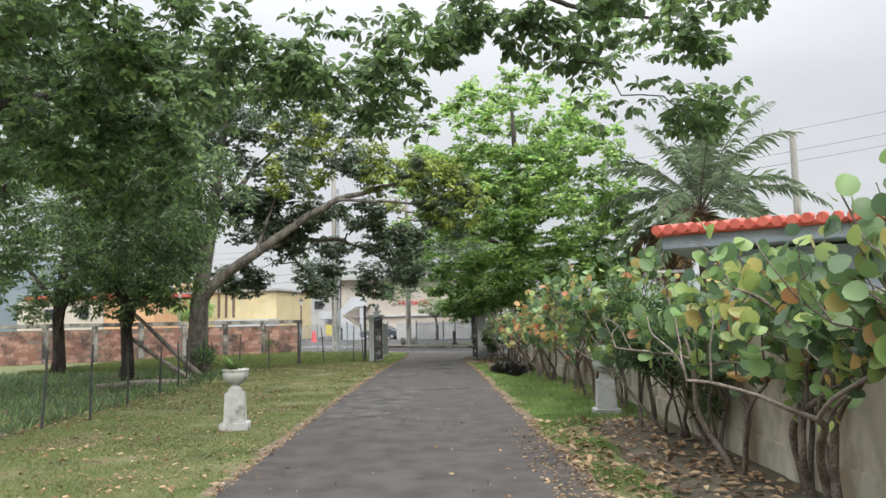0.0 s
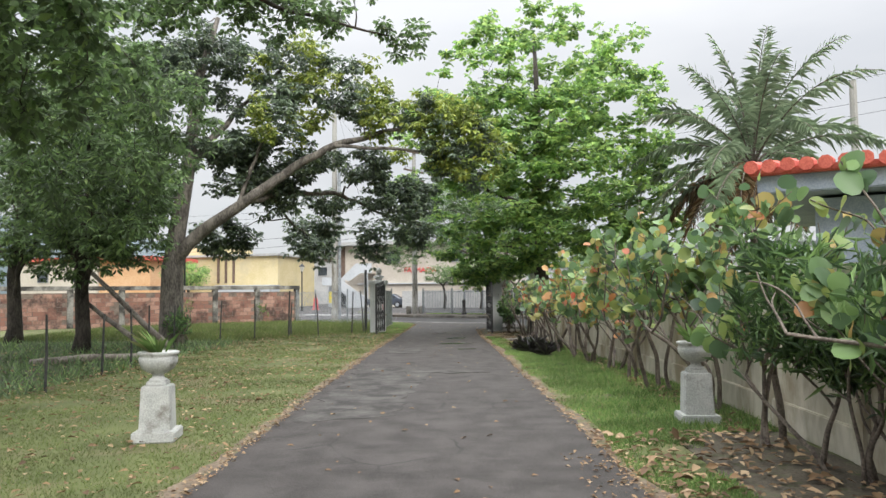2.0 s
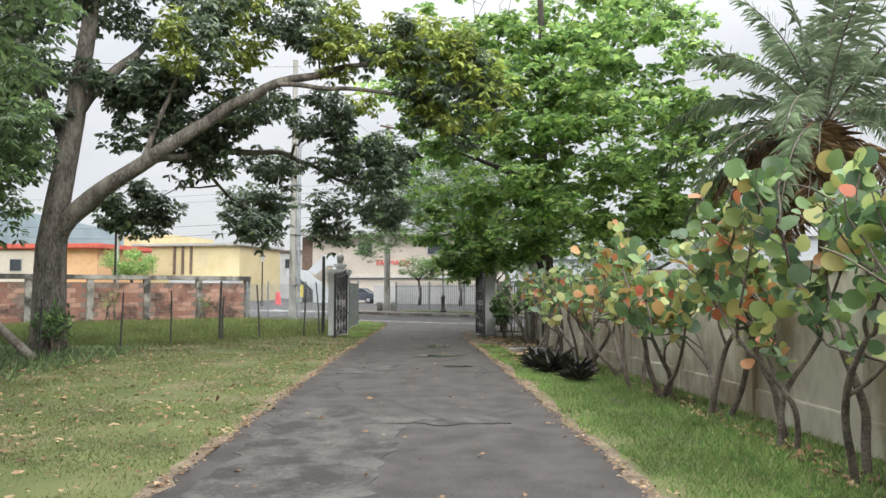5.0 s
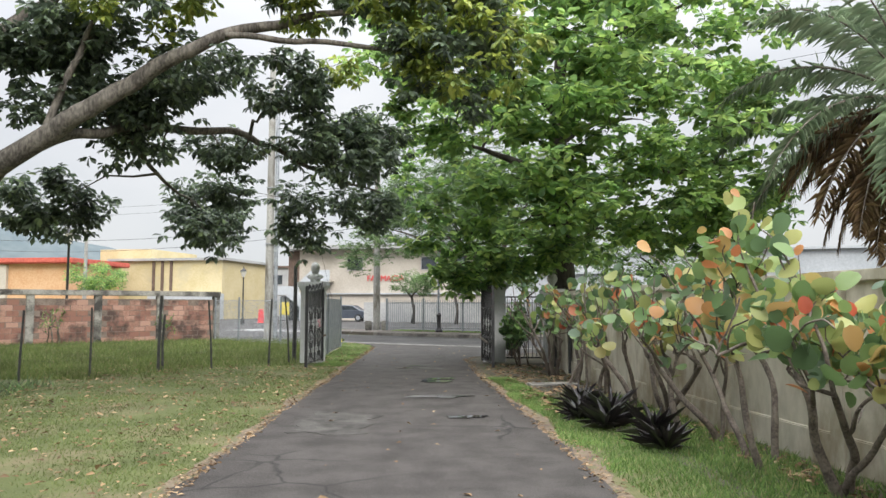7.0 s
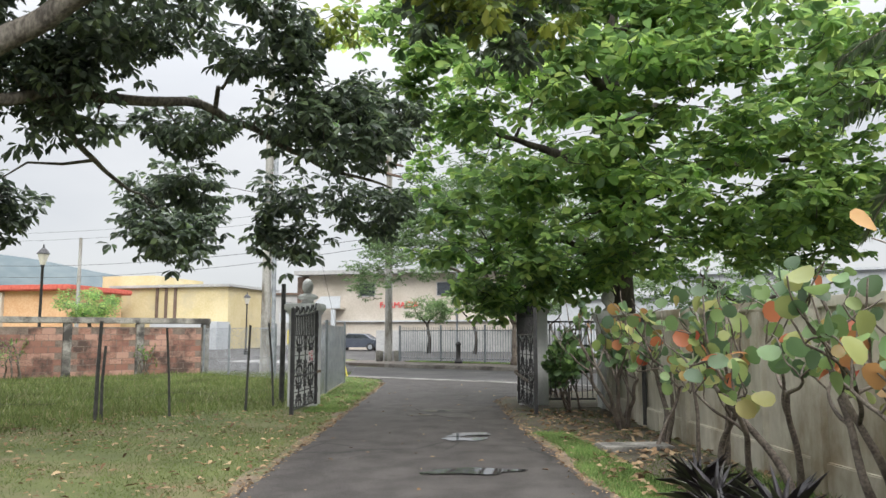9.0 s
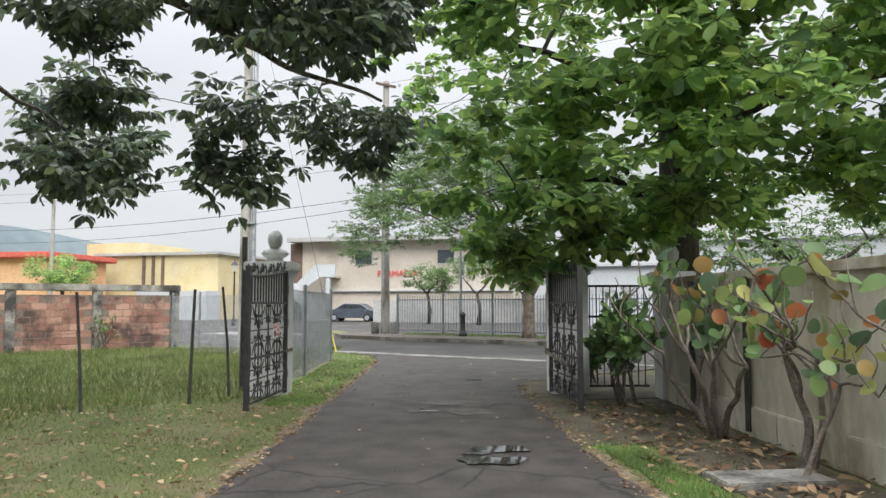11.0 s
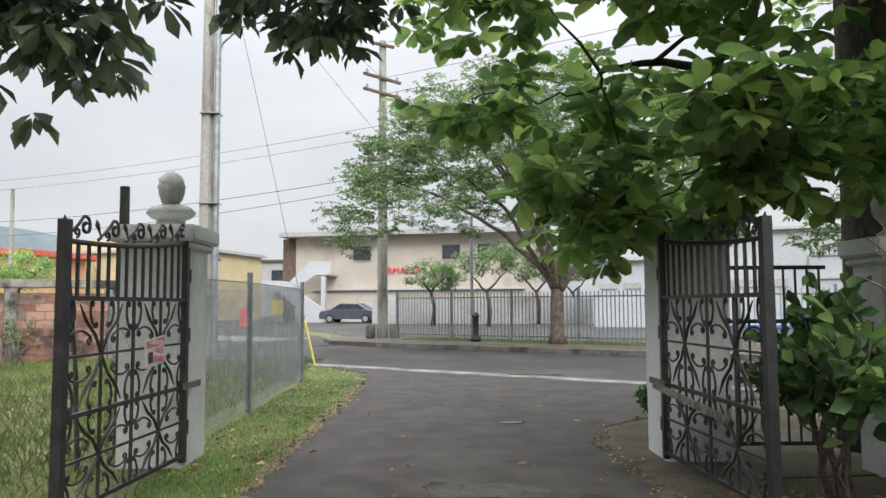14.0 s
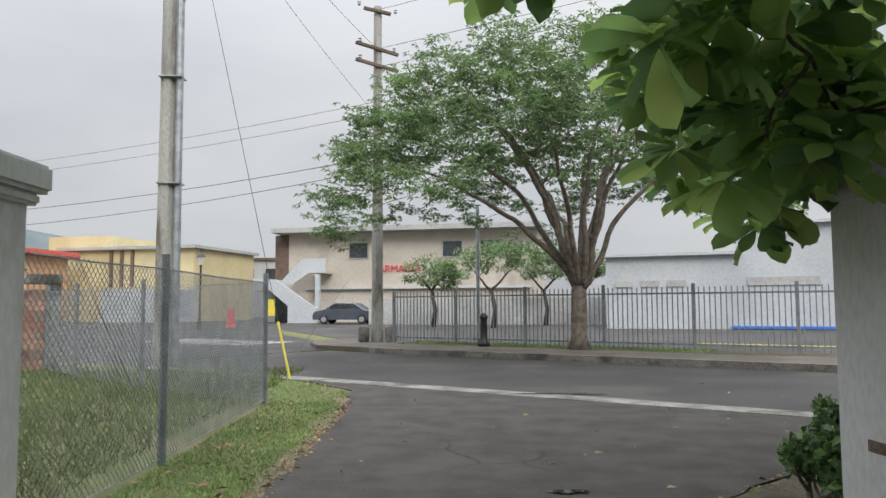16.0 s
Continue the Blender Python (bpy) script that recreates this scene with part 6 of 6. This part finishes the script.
x = np.where(side, drive_left(y) - np.abs(RNG.normal(size=5200)) * 0.09 + 0.05, drive_right(y) + np.abs(RNG.normal(size=5200)) * 0.12 - 0.06)
litter("edge_litter", x, y, 0.02, 0.045, "dry leaf crumbs along the driveway edges")
x, y = patch(1500, 3.0, 10.5, lambda q: drive_right(q) - 0.45, lambda q: drive_right(q) + 0.5)
litter("reddish_litter", x, y, 0.022, 0.05, "reddish brown leaf debris on the driveway edge under the hedge")
x, y = patch(900, 11.0, 26.0, -12, -6.5)
litter("fallen_leaves_shade", x, y, 0.03, 0.12, "brown fallen leaves in the shade")


def log(pts, r, label):
    o = Vector(pts[0])
    ob = part("dead_log", tube(bmesh.new(), [Vector(p) - o for p in pts], [r * (1 - 0.12 * i) for i in range(len(pts))], 9), M_WOOD, smooth=True)
    ob.location = o
    tagged(ob, label, "log", "dead branches")


log([(-7.9, 24.2, 0.03), (-8.75, 24.35, 0.72), (-9.6, 24.5, 1.5), (-10.5, 24.6, 2.3)], 0.09, "dead grey branch leaning against a dark tree")
log([(-7.5, 22.2, 0.03), (-8.3, 22.65, 0.42), (-9.2, 23.1, 0.9), (-10.2, 23.6, 1.5)], 0.08, "dead grey branch leaning against a dark tree")
log([(-9.2, 19.6, 0.05), (-8.2, 20.2, 0.12), (-7.2, 20.9, 0.08)], 0.1, "fallen grey log in the undergrowth")


def car(x, y, rz, paint, label):
    c = empty("car", pose(x, y, 0.02, 0, 0, rz), label, "car")
    bm = bmesh.new()
    prof = [(-2.2, 0.3), (-2.25, 0.75), (-2.0, 0.9), (-1.5, 0.98), (-0.8, 1.42), (0.6, 1.45), (1.35, 1.0), (2.05, 0.86), (2.2, 0.6), (2.15, 0.3)]
    rows = []
    for s, k in ((-0.86, 0.9), (-0.8, 1.0), (0.8, 1.0), (0.86, 0.9)):
        rows.append([bm.verts.new((px * (1.0 if abs(s) < 0.85 else 0.97), s * (0.86 if pz > 1.1 else 1), pz * (1 if abs(s) < 0.85 else 0.97))) for px, pz in prof])
    for r0, r1 in zip(rows, rows[1:]):
        for i in range(len(prof)):
            j = (i + 1) % len(prof)
            bm.faces.new((r0[i], r0[j], r1[j], r1[i]))
    bm.faces.new(rows[0][::-1])
    bm.faces.new(rows[-1])
    bmesh.ops.recalc_face_normals(bm, faces=bm.faces)
    part("body", bm, paint, c)
    for s in (-1, 1):
        bm = bmesh.new()
        vs = [bm.verts.new((px, s * 0.8, pz)) for px, pz in ((-1.3, 1.03), (-0.75, 1.36), (0.55, 1.38), (1.15, 1.03))]
        v2 = [bm.verts.new((v.co.x, s * 0.865, v.co.z)) for v in vs]
        bm.faces.new(vs)
        bm.faces.new(v2[::-1])
        for i in range(4):
            bm.faces.new((vs[i], v2[i], v2[(i + 1) % 4], vs[(i + 1) % 4]))
        bmesh.ops.recalc_face_normals(bm, faces=bm.faces)
        part("side_window", bm, M_GLASS, c)
        for px in (-1.35, 1.35):
            wl_ = part("wheel", tube(bmesh.new(), [(px, s * 0.7, 0.32), (px, s * 0.9, 0.32)], 0.32, 18), M_TYRE, c)
            part("rim", tube(bmesh.new(), [(px, s * 0.9, 0.32), (px, s * 0.915, 0.32)], 0.19, 14), M_GALV, wl_)
    return c


car(-6.8, 80.5, 168, M_CAR, "blue-grey parked saloon car by the stair building")

# ---------------------------------------------------------------- clay blocks of the wall
brick = bpy.data.meshes.new("brick")
bm = box(bmesh.new(), (0, 0, 0), (0.385, 0.14, 0.19), 0, 0.008)
bm.to_mesh(brick)
bm.free()
brick.materials.append(M_BRICK)
count = 0
for k in range(7):
    for row in range(8):
        for col in range(6):
            s = 0.14 + 0.2 + 0.4 * col - (0.2 if row % 2 else 0)
            if s < 0.3 or s > BAY - 0.3 or (row == 7 and RNG.random() < 0.35):
                continue
            p = BW0 + BWD * (BAY * k + s)
            t = new("brick", brick)
            t.parent = wall_b
            t.matrix_local = pose(p.x + RNG.normal() * 0.004, p.y + RNG.normal() * 0.004, 0.1 + 0.2 * row, 0, 0, math.degrees(BWA))
